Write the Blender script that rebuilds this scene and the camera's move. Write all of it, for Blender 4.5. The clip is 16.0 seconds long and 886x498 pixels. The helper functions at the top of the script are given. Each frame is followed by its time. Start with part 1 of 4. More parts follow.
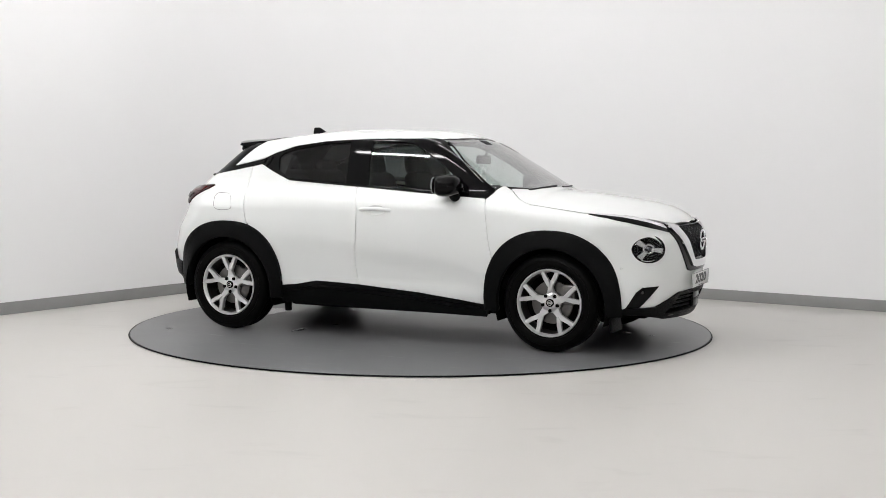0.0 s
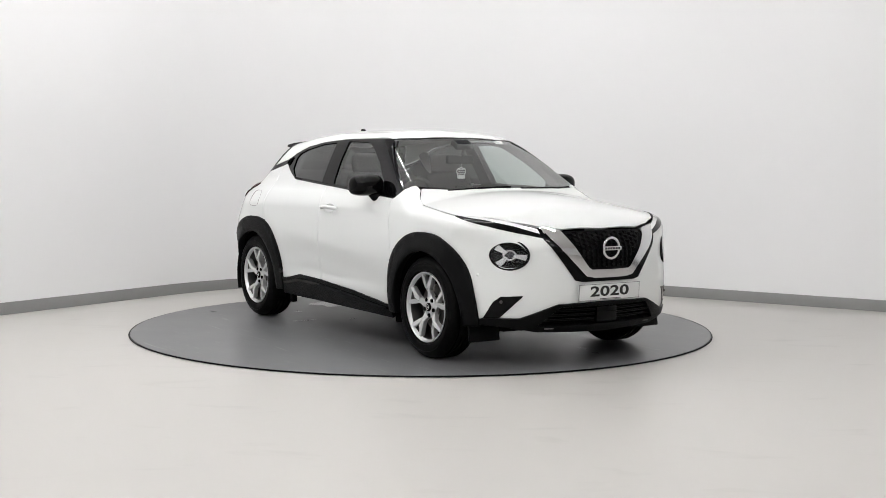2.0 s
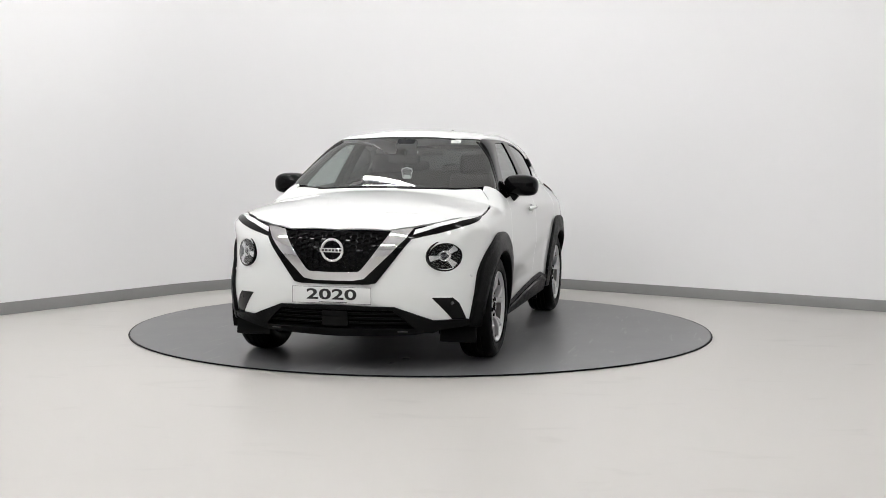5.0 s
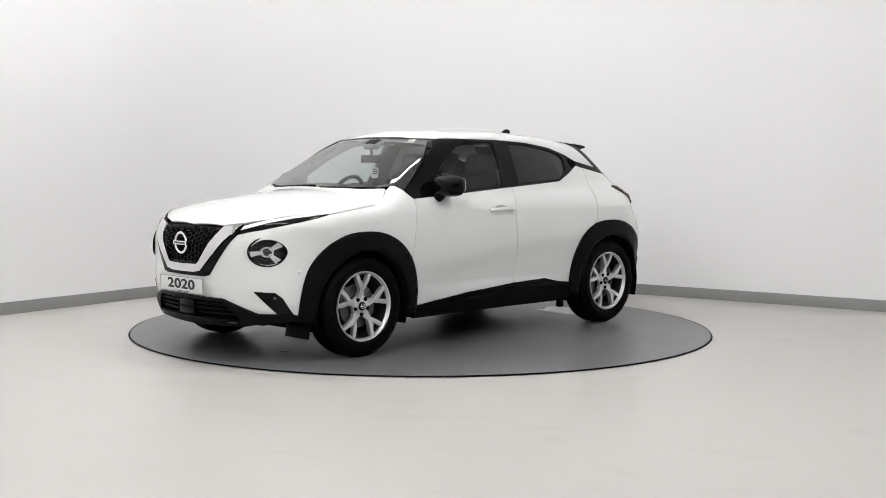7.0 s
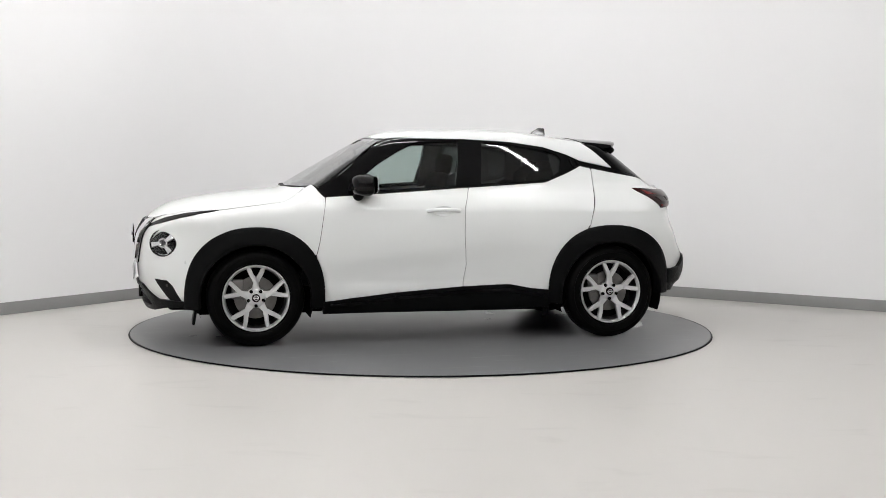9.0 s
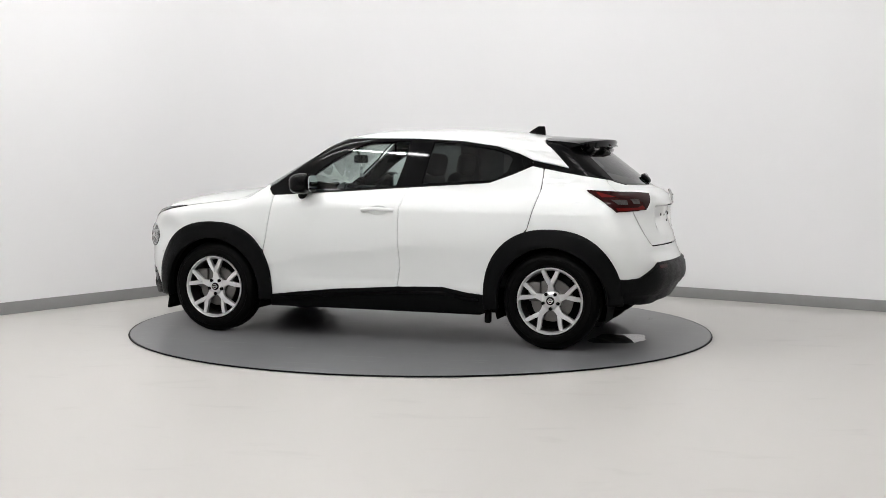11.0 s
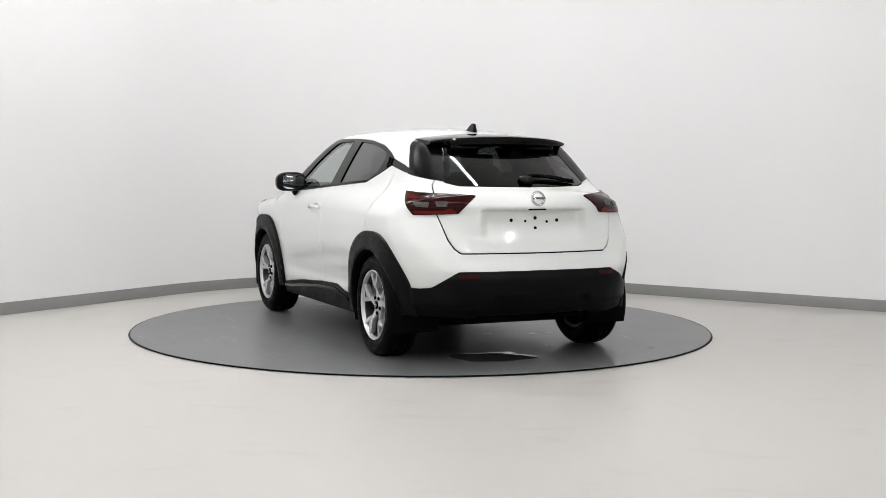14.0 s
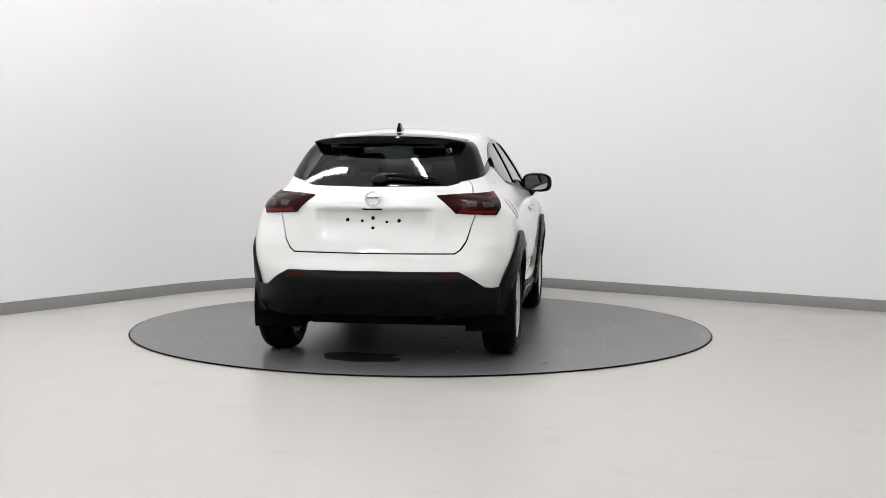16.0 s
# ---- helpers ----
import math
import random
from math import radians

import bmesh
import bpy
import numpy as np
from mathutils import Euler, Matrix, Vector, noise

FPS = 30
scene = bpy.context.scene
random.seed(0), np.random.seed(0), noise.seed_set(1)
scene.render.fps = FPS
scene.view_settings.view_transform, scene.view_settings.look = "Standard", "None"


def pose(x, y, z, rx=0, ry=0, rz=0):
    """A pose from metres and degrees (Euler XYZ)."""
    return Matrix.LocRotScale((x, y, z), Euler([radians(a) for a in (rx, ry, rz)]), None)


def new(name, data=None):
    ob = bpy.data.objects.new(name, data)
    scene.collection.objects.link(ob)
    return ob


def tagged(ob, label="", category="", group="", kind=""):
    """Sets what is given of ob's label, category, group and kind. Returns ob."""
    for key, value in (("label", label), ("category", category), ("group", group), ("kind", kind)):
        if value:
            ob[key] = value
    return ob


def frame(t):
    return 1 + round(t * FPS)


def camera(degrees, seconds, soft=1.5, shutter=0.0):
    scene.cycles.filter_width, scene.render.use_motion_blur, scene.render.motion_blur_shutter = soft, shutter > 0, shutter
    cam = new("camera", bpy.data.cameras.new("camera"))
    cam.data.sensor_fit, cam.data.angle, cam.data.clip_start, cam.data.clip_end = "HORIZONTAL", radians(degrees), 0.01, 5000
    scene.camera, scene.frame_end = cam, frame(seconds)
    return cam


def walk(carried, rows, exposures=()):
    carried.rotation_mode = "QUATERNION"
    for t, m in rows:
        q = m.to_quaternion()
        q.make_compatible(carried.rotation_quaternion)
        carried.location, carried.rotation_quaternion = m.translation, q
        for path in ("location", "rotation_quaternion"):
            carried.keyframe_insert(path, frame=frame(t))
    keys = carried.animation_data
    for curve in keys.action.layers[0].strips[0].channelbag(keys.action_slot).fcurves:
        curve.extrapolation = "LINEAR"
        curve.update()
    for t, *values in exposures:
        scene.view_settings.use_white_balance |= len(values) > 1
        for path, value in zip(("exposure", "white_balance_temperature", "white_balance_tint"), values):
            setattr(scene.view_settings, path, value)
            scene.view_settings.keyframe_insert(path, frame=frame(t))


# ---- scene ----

from mathutils import geometry

# ---- camera ----
cam = camera(40.48, 16.0, soft=0.6)
EYE = (0.0, -9.5538, 1.3150)
VIEW = Matrix(((0.99984, -0.00476, -0.01737, 0.0), (-0.01698, 0.07342, -0.99716, -9.5538),
               (0.00602, 0.99729, 0.07332, 1.3150), (0, 0, 0, 1)))
walk(cam, [(0.0, VIEW), (16.0, VIEW)])

# ---- light ----
scene.view_settings.exposure = 0.0
world = bpy.data.worlds.new("studio_world")
scene.world = world
world.use_nodes = True
world.node_tree.nodes["Background"].inputs[0].default_value = (0.9, 0.95, 1.0, 1)
world.node_tree.nodes["Background"].inputs[1].default_value = 0.02
TUBE_STRENGTH = 96.0

# turntable and car: start heading and turning speed in degrees, hub of the table in the car's own space
HEADING, SPEED = -25.557, -15.8286
HUB = Vector((-0.0577, -0.0153, 0.0))
TABLE_R = 2.262
FLOOR_Z = -0.012


# ---- materials ----
def mat(name, color, rough=0.5, metal=0.0, coat=0.0, bump=0.0, bump_scale=60.0, vary=0.0, vary_scale=4.0,
        rough_vary=0.0, coat_rough=0.03, spec=0.5, emit=0.0):
    m = bpy.data.materials.new(name)
    m.use_nodes = True
    nt = m.node_tree
    b = nt.nodes["Principled BSDF"]
    b.inputs["Base Color"].default_value = (*color, 1)
    b.inputs["Roughness"].default_value = rough
    b.inputs["Metallic"].default_value = metal
    b.inputs["Coat Weight"].default_value = coat
    b.inputs["Coat Roughness"].default_value = coat_rough
    b.inputs["Specular IOR Level"].default_value = spec
    if emit:
        b.inputs["Emission Color"].default_value = (*color, 1)
        b.inputs["Emission Strength"].default_value = emit
    tc = nt.nodes.new("ShaderNodeTexCoord")
    if vary or rough_vary:
        n = nt.nodes.new("ShaderNodeTexNoise")
        n.inputs["Scale"].default_value = vary_scale
        n.inputs["Detail"].default_value = 6
        n.inputs["Roughness"].default_value = 0.65
        nt.links.new(tc.outputs["Object"], n.inputs["Vector"])
        if vary:
            r = nt.nodes.new("ShaderNodeMapRange")
            r.inputs["To Min"].default_value = 1 - vary
            r.inputs["To Max"].default_value = 1 + vary
            nt.links.new(n.outputs["Fac"], r.inputs["Value"])
            x = nt.nodes.new("ShaderNodeVectorMath")
            x.operation = "SCALE"
            x.inputs[0].default_value = color
            nt.links.new(r.outputs[0], x.inputs["Scale"])
            nt.links.new(x.outputs[0], b.inputs["Base Color"])
        if rough_vary:
            r = nt.nodes.new("ShaderNodeMapRange")
            r.inputs["From Min"].default_value, r.inputs["From Max"].default_value = 0.3, 0.7
            r.inputs["To Min"].default_value = max(0.02, rough - rough_vary)
            r.inputs["To Max"].default_value = min(1, rough + rough_vary)
            nt.links.new(n.outputs["Fac"], r.inputs["Value"])
            nt.links.new(r.outputs[0], b.inputs["Roughness"])
    if bump:
        n = nt.nodes.new("ShaderNodeTexNoise")
        n.inputs["Scale"].default_value = bump_scale
        n.inputs["Detail"].default_value = 4
        nt.links.new(tc.outputs["Object"], n.inputs["Vector"])
        d = nt.nodes.new("ShaderNodeBump")
        d.inputs["Strength"].default_value = bump
        d.inputs["Distance"].default_value = 0.003
        nt.links.new(n.outputs["Fac"], d.inputs["Height"])
        nt.links.new(d.outputs[0], b.inputs["Normal"])
    return m


def glass_mat(name, tint, rough=0.0, base=0.038, power=3.6):
    """Thin pane: tinted see-through with a mirror-like gloss that grows at a slant."""
    m = bpy.data.materials.new(name)
    m.use_nodes = True
    nt = m.node_tree
    nt.nodes.clear()
    out = nt.nodes.new("ShaderNodeOutputMaterial")
    mix = nt.nodes.new("ShaderNodeMixShader")
    tr = nt.nodes.new("ShaderNodeBsdfTransparent")
    tr.inputs[0].default_value = (*tint, 1)
    gl = nt.nodes.new("ShaderNodeBsdfGlossy")
    gl.inputs["Roughness"].default_value = rough
    lw = nt.nodes.new("ShaderNodeLayerWeight")
    pw = nt.nodes.new("ShaderNodeMath")
    pw.operation = "POWER"
    pw.inputs[1].default_value = power
    ad = nt.nodes.new("ShaderNodeMath")
    ad.operation = "MULTIPLY_ADD"
    ad.inputs[1].default_value, ad.inputs[2].default_value = 0.92, base
    nt.links.new(lw.outputs["Facing"], pw.inputs[0])
    nt.links.new(pw.outputs[0], ad.inputs[0])
    nt.links.new(ad.outputs[0], mix.inputs[0])
    nt.links.new(tr.outputs[0], mix.inputs[1])
    nt.links.new(gl.outputs[0], mix.inputs[2])
    nt.links.new(mix.outputs[0], out.inputs[0])
    return m


PAINT = mat("white_car_paint", (0.775, 0.795, 0.782), 0.35, coat=1.0, bump=0.015, bump_scale=900, vary=0.012, vary_scale=1.5)
CLAD = mat("black_textured_plastic", (0.003, 0.0032, 0.0034), 0.40, spec=0.08, bump=0.25, bump_scale=700, vary=0.12, vary_scale=9, rough_vary=0.08)
GLOSS = mat("gloss_black", (0.002, 0.002, 0.0022), 0.05, spec=0.14, vary=0.1, vary_scale=3)
SATIN = mat("satin_black_panel", (0.002, 0.002, 0.0022), 0.24, spec=0.10, vary=0.1, vary_scale=3)
DARK = mat("dark_void", (0.002, 0.002, 0.002), 0.9, spec=0.1, vary=0.2)
RUBBER = mat("tyre_rubber", (0.002, 0.002, 0.002), 0.42, spec=0.06, bump=0.2, bump_scale=250, vary=0.25, vary_scale=12, rough_vary=0.12)
ALLOY = mat("silver_alloy", (0.70, 0.705, 0.71), 0.30, metal=0.75, coat=0.4, vary=0.06, vary_scale=20)
CHROME = mat("chrome", (0.80, 0.80, 0.81), 0.07, metal=1.0, vary=0.02)
STEEL = mat("brake_steel", (0.16, 0.155, 0.15), 0.4, metal=1.0, vary=0.2, vary_scale=30)
TRIM = mat("interior_dark_trim", (0.010, 0.011, 0.012), 0.6, spec=0.10, bump=0.2, bump_scale=300, vary=0.15, vary_scale=8)
CLOTH = mat("dark_seat_cloth", (0.008, 0.008, 0.009), 0.9, spec=0.06, bump=0.4, bump_scale=900, vary=0.2, vary_scale=20)
LINER = mat("grey_headliner", (0.30, 0.30, 0.29), 0.9, bump=0.2, bump_scale=600, vary=0.05)
DIMLENS = mat("dim_red_lens", (0.035, 0.004, 0.004), 0.15, spec=0.25, vary=0.2, vary_scale=30)
REDLENS = mat("red_lens", (0.11, 0.006, 0.005), 0.12, spec=0.2, vary=0.2, vary_scale=30)
DARKLENS = mat("dark_red_lens", (0.020, 0.003, 0.003), 0.10, spec=0.12, vary=0.2, vary_scale=20)
CLEARLENS = mat("clear_lens_reflector", (0.84, 0.84, 0.85), 0.2, metal=0.1, coat=1.0, vary=0.25, vary_scale=60)
SMOKE = mat("smoked_clear_lens", (0.06, 0.055, 0.055), 0.2, spec=0.12, vary=0.9, vary_scale=38)
LAMPCHROME = mat("lamp_reflector", (0.80, 0.80, 0.80), 0.22, metal=0.85, vary=0.20, vary_scale=55, bump=0.25, bump_scale=60)
LAMPGLASS = glass_mat("lamp_cover_glass", (0.93, 0.94, 0.95))
SCREEN = glass_mat("windscreen_glass", (0.80, 0.86, 0.84), base=0.085, power=2.7)
PRIVACY = glass_mat("tinted_privacy_glass", (0.07, 0.078, 0.078))
SIDEGLASS = glass_mat("side_glass", (0.64, 0.71, 0.69))
MIRROR = mat("mirror_glass", (0.75, 0.78, 0.80), 0.02, metal=1.0)
PLATE = mat("white_plate", (0.72, 0.73, 0.72), 0.3, coat=0.4, vary=0.02, vary_scale=12)
INK = mat("black_ink", (0.008, 0.008, 0.008), 0.4, vary=0.1)
PALETAG = mat("pale_card", (0.75, 0.78, 0.76), 0.6, vary=0.05)
WHITECARD = mat("white_sticker", (0.82, 0.82, 0.80), 0.6, vary=0.03)
WALL = mat("white_wall_paint", (0.83, 0.832, 0.832), 0.6, bump=0.12, bump_scale=140, vary=0.012, vary_scale=0.7, spec=0.3)
SKIRT = mat("grey_skirting", (0.225, 0.225, 0.222), 0.55, vary=0.08, vary_scale=5, bump=0.1, bump_scale=40)
BACKWALL = mat("white_back_wall", (0.83, 0.832, 0.832), 0.6, bump=0.12, bump_scale=140, vary=0.012, vary_scale=0.7, spec=0.3)
CEIL = mat("ceiling_white", (0.75, 0.75, 0.74), 0.8, vary=0.02)
TUBE = mat("light_tube", (1.0, 0.982, 0.992), 0.4, emit=TUBE_STRENGTH)
HOUSING = mat("lamp_housing", (0.75, 0.75, 0.75), 0.4, vary=0.02)


def floor_mat():
    """Pale resin floor: cloudy cream-grey with faint scuffs and a satin gloss."""
    m = mat("resin_floor", (0.525, 0.512, 0.486), 0.37, bump=0.06, bump_scale=30, vary=0.10, vary_scale=1.3, rough_vary=0.06)
    nt = m.node_tree
    b = nt.nodes["Principled BSDF"]
    src = b.inputs["Base Color"].links[0].from_socket
    tc = nt.nodes.new("ShaderNodeTexCoord")
    mp = nt.nodes.new("ShaderNodeMapping")
    mp.inputs["Scale"].default_value = (1.0, 2.6, 1.0)
    mp.inputs["Rotation"].default_value = (0, 0, 0.6)
    n = nt.nodes.new("ShaderNodeTexNoise")
    n.inputs["Scale"].default_value, n.inputs["Detail"].default_value, n.inputs["Distortion"].default_value = 1.7, 7, 0.6
    r = nt.nodes.new("ShaderNodeMapRange")
    r.inputs["From Min"].default_value, r.inputs["From Max"].default_value = 0.60, 0.78
    r.inputs["To Min"].default_value, r.inputs["To Max"].default_value = 1.0, 0.88
    x = nt.nodes.new("ShaderNodeVectorMath")
    x.operation = "SCALE"
    nt.links.new(tc.outputs["Object"], mp.inputs["Vector"])
    nt.links.new(mp.outputs[0], n.inputs["Vector"])
    nt.links.new(n.outputs["Fac"], r.inputs["Value"])
    nt.links.new(src, x.inputs[0])
    nt.links.new(r.outputs[0], x.inputs["Scale"])
    nt.links.new(x.outputs[0], b.inputs["Base Color"])
    return m


def table_mat():
    """Worn grey steel plate: blotchy, with streaks and pale scuffs."""
    m = mat("worn_grey_plate", (0.130, 0.133, 0.136), 0.34, vary=0.24, vary_scale=1.7, rough_vary=0.03)
    nt = m.node_tree
    b = nt.nodes["Principled BSDF"]
    tc = nt.nodes.new("ShaderNodeTexCoord")
    mp = nt.nodes.new("ShaderNodeMapping")
    mp.inputs["Scale"].default_value = (1.2, 9.0, 1.0)
    n = nt.nodes.new("ShaderNodeTexNoise")
    n.inputs["Scale"].default_value = 2.2
    n.inputs["Detail"].default_value = 8
    n.inputs["Distortion"].default_value = 0.8
    r = nt.nodes.new("ShaderNodeMapRange")
    r.inputs["From Min"].default_value, r.inputs["From Max"].default_value = 0.62, 0.74
    r.inputs["To Max"].default_value = 0.30
    mix = nt.nodes.new("ShaderNodeMix")
    mix.data_type = "RGBA"
    mix.inputs["B"].default_value = (0.34, 0.34, 0.33, 1)
    for s in mix.inputs:
        if s.name == "B" and s.type == "RGBA":
            s.default_value = (0.36, 0.36, 0.35, 1)
    src = b.inputs["Base Color"].links[0].from_socket
    nt.links.new(tc.outputs["Object"], mp.inputs["Vector"])
    nt.links.new(mp.outputs[0], n.inputs["Vector"])
    nt.links.new(n.outputs["Fac"], r.inputs["Value"])
    nt.links.new(r.outputs[0], mix.inputs[0])
    nt.links.new(src, [s for s in mix.inputs if s.type == "RGBA" and s.name == "A"][0])
    nt.links.new([s for s in mix.outputs if s.type == "RGBA"][0], b.inputs["Base Color"])
    return m


FLOOR, TABLE = floor_mat(), table_mat()
WATER = glass_mat("water_film", (0.78, 0.79, 0.80))
# wet patches on the turning plate: place and half sizes
WET = ((-1.57, 0.12, 0.20, 0.24), (-1.30, -0.44, 0.045, 0.035), (-0.63, -0.28, 0.025, 0.045), (-0.73, -0.68, 0.035, 0.09), (-1.66, -1.07, 0.02, 0.03), (1.60, 0.32, 0.04, 0.03), (1.80, 0.27, 0.03, 0.02))


# ---- mesh helpers ----
def mesh_ob(name, bm, material, smooth=False):
    me = bpy.data.meshes.new(name)
    bm.to_mesh(me)
    bm.free()
    me.materials.append(material)
    if smooth:
        me.polygons.foreach_set("use_smooth", [True] * len(me.polygons))
        me.set_sharp_from_angle(angle=radians(38))
    return new(name, me)


def part(name, bm, material, parent, label="", smooth=True):
    ob = mesh_ob(name, bm, material, smooth)
    ob.parent = parent
    if label:
        ob["label"] = label
    return ob


def rbox(bm, centre, size, r=0.02, seg=3, turn=None, taper=None):
    """A rounded box; turn: degrees; taper: (x, y) scale of its top."""
    m = Matrix.Translation(centre)
    if turn:
        m = m @ pose(0, 0, 0, *turn)
    res = bmesh.ops.create_cube(bm, size=1.0, matrix=Matrix.Diagonal((*size, 1)))
    vs = res["verts"]
    if taper:
        for v in vs:
            if v.co.z > 0:
                v.co.x *= taper[0]
                v.co.y *= taper[1]
    if r > 0:
        es = list({e for v in vs for e in v.link_edges})
        out = bmesh.ops.bevel(bm, geom=es, offset=r, segments=seg, profile=0.5, affect="EDGES")
        vs = list({v for f in out["faces"] for v in f.verts} | {v for v in vs if v.is_valid})
        vs = list({w for v in vs for f in v.link_faces for w in f.verts})
    bmesh.ops.transform(bm, matrix=m, verts=vs)
    return bm


def lathe(bm, profile, axis_y=True, n=48, close=False):
    """Turn a profile of (radius, offset) pairs about the y axis."""
    rings = []
    for r, o in profile:
        rings.append([bm.verts.new((r * math.cos(2 * math.pi * i / n), o, r * math.sin(2 * math.pi * i / n))) for i in range(n)])
    pairs = list(zip(rings, rings[1:]))
    if close:
        pairs.append((rings[-1], rings[0]))
    for a, b in pairs:
        for i in range(n):
            bm.faces.new((a[i], a[(i + 1) % n], b[(i + 1) % n], b[i]))
    return bm


def prism(bm, outline, lo, hi, place):
    """A closed prism over a 2D outline; place(u, v, w) gives the point."""
    a = [bm.verts.new(place(u, v, lo)) for u, v in outline]
    b = [bm.verts.new(place(u, v, hi)) for u, v in outline]
    bm.faces.new(a)
    bm.faces.new(b[::-1])
    n = len(a)
    for i in range(n):
        bm.faces.new((a[i], b[i], b[(i + 1) % n], a[(i + 1) % n]))
    return bm


def tube(bm, pts, r, n=8):
    """A round bar along points."""
    pts = [Vector(p) for p in pts]
    rings = []
    for i, p in enumerate(pts):
        d = (pts[min(i + 1, len(pts) - 1)] - pts[max(i - 1, 0)]).normalized()
        a = d.orthogonal().normalized()
        b = d.cross(a)
        rings.append([bm.verts.new(p + r * (math.cos(2 * math.pi * k / n) * a + math.sin(2 * math.pi * k / n) * b)) for k in range(n)])
    for s, e in zip(rings, rings[1:]):
        best = min(range(n), key=lambda o: (s[0].co - e[o].co).length)
        for k in range(n):
            bm.faces.new((s[k], s[(k + 1) % n], e[(k + 1 + best) % n], e[(k + best) % n]))
    bm.faces.new(rings[0][::-1])
    bm.faces.new(rings[-1])
    return bm


# ---- room ----
ROOM_TURN = math.atan2(0.82, 0.57)
CORNER = Vector((-0.84, 4.53, 0))
U = Vector((math.cos(ROOM_TURN), math.sin(ROOM_TURN), 0))
V = Vector((math.sin(ROOM_TURN), -math.cos(ROOM_TURN), 0))
ROOM_A, ROOM_B, ROOM_H, BEND = 17.0, 17.0, 4.8, 2.85


def room_outline(inset=0.0):
    """Plan of the wall, from the far end of one side round the bend to the far end of the other."""
    pts = [CORNER - U * ROOM_A + V * inset]
    c = CORNER - U * BEND + V * BEND
    r = BEND - inset
    for i in range(41):
        a = math.pi / 2 * i / 40
        pts.append(c - V * r * math.cos(a) + U * r * math.sin(a))
    pts.append(CORNER + V * ROOM_B - U * inset)
    return pts


def sweep(name, plan, section, material, smooth=True):
    """Sweep a section of (inset, z) pairs along the room's plan."""
    bm = bmesh.new()
    rows = []
    for inset, z in section:
        rows.append([bm.verts.new((p.x, p.y, z)) for p in room_outline(inset)])
    n = len(rows)
    for k in range(n):
        a, b = rows[k], rows[(k + 1) % n]
        for i in range(len(a) - 1):
            bm.faces.new((a[i], a[i + 1], b[i + 1], b[i]))
    bm.faces.new([r[0] for r in rows])
    bm.faces.new([r[-1] for r in rows][::-1])
    return mesh_ob(name, bm, material, smooth)


def build_room():
    wall = sweep("wall_north", None, [(0, FLOOR_Z), (0, ROOM_H), (-0.15, ROOM_H), (-0.15, FLOOR_Z)], WALL)
    tagged(wall, "smooth white painted studio wall with a rounded corner", "wall", kind="structure")
    sk = sweep("baseboard", None, [(0.001, FLOOR_Z), (0.014, FLOOR_Z), (0.014, 0.086), (0.010, 0.092), (0.001, 0.092)], SKIRT)
    tagged(sk, "plain mid-grey skirting band along the wall", "baseboard", kind="structure")
    a, b = CORNER - U * ROOM_A, CORNER + V * ROOM_B
    c = CORNER - U * ROOM_A + V * ROOM_B
    # unseen walls close the room, white to throw light back onto the car
    for name, p, q in (("wall_south", a, c), ("wall_east", c, b)):
        d = (q - p).normalized()
        out = Vector((d.y, -d.x, 0))
        if out.dot(p - (CORNER - U * ROOM_A / 2 + V * ROOM_B / 2)) < 0:
            out = -out
        bm = bmesh.new()
        prism(bm, [(0, 0), ((q - p).length, 0), ((q - p).length, 0.15), (0, 0.15)], FLOOR_Z, ROOM_H,
              lambda u, v, w: p + d * u + out * v + Vector((0, 0, w)))
        tagged(mesh_ob(name, bm, BACKWALL), "unseen plain white wall that closes the room", "wall", kind="structure")
    bm = bmesh.new()
    mid = (a + b) / 2
    s = 26
    vs = [bm.verts.new((mid.x + x * s / 2, mid.y + y * s / 2, FLOOR_Z)) for x, y in ((-1, -1), (1, -1), (1, 1), (-1, 1))]
    bm.faces.new(vs)
    tagged(mesh_ob("floor", bm, FLOOR), "pale cream-grey seamless resin floor, lightly scuffed", "floor", kind="structure")
    bm = bmesh.new()
    prism(bm, [(-s / 2, -s / 2), (s / 2, -s / 2), (s / 2, s / 2), (-s / 2, s / 2)], ROOM_H, ROOM_H + 0.1,
          lambda u, v, w: Vector((mid.x + u, mid.y + v, w)))
    tagged(mesh_ob("ceiling", bm, CEIL), "plain white ceiling", "ceiling", kind="structure")
    # long ceiling tubes; some are added unseen to brighten walls and car sides
    for x, y in ((-2.4, -1.73), (2.25, -2.05), (-0.65, 0.70), (-2.3, 0.1), (0.05, -0.75),
                 (0.05, -4.0), (-2.7, -4.2), (3.0, -4.4), (-4.0, -3.2), (-1.3, -6.6), (1.9, -6.9), (-4.4, -6.3), (4.6, -6.4), (0.2, -9.2), (-3.2, -9.0), (3.4, -9.4)):
        ceiling_lamp(Vector((x, y, 0)))


def ceiling_lamp(p):
    lamp = new("ceiling_light")
    lamp.matrix_basis = Matrix.Translation((p.x, p.y, ROOM_H - 0.45)) @ Matrix.Rotation(ROOM_TURN - math.pi / 2, 4, "Z")
    tagged(lamp, "long slim linear ceiling light, switched on", "light", group="ceiling lights")
    bm = bmesh.new()
    rbox(bm, (0, 0, 0.045), (1.56, 0.12, 0.06), 0.008, 2)
    part("housing", bm, HOUSING, lamp)
    bm = bmesh.new()
    rbox(bm, (0, 0, 0.0), (1.50, 0.05, 0.03), 0.006, 2)
    part("diffuser", bm, TUBE, lamp)
    for x in (-0.6, 0.6):
        bm = bmesh.new()
        tube(bm, [(x, 0, 0.07), (x, 0, 0.45)], 0.006)
        part("hanger", bm, STEEL, lamp)


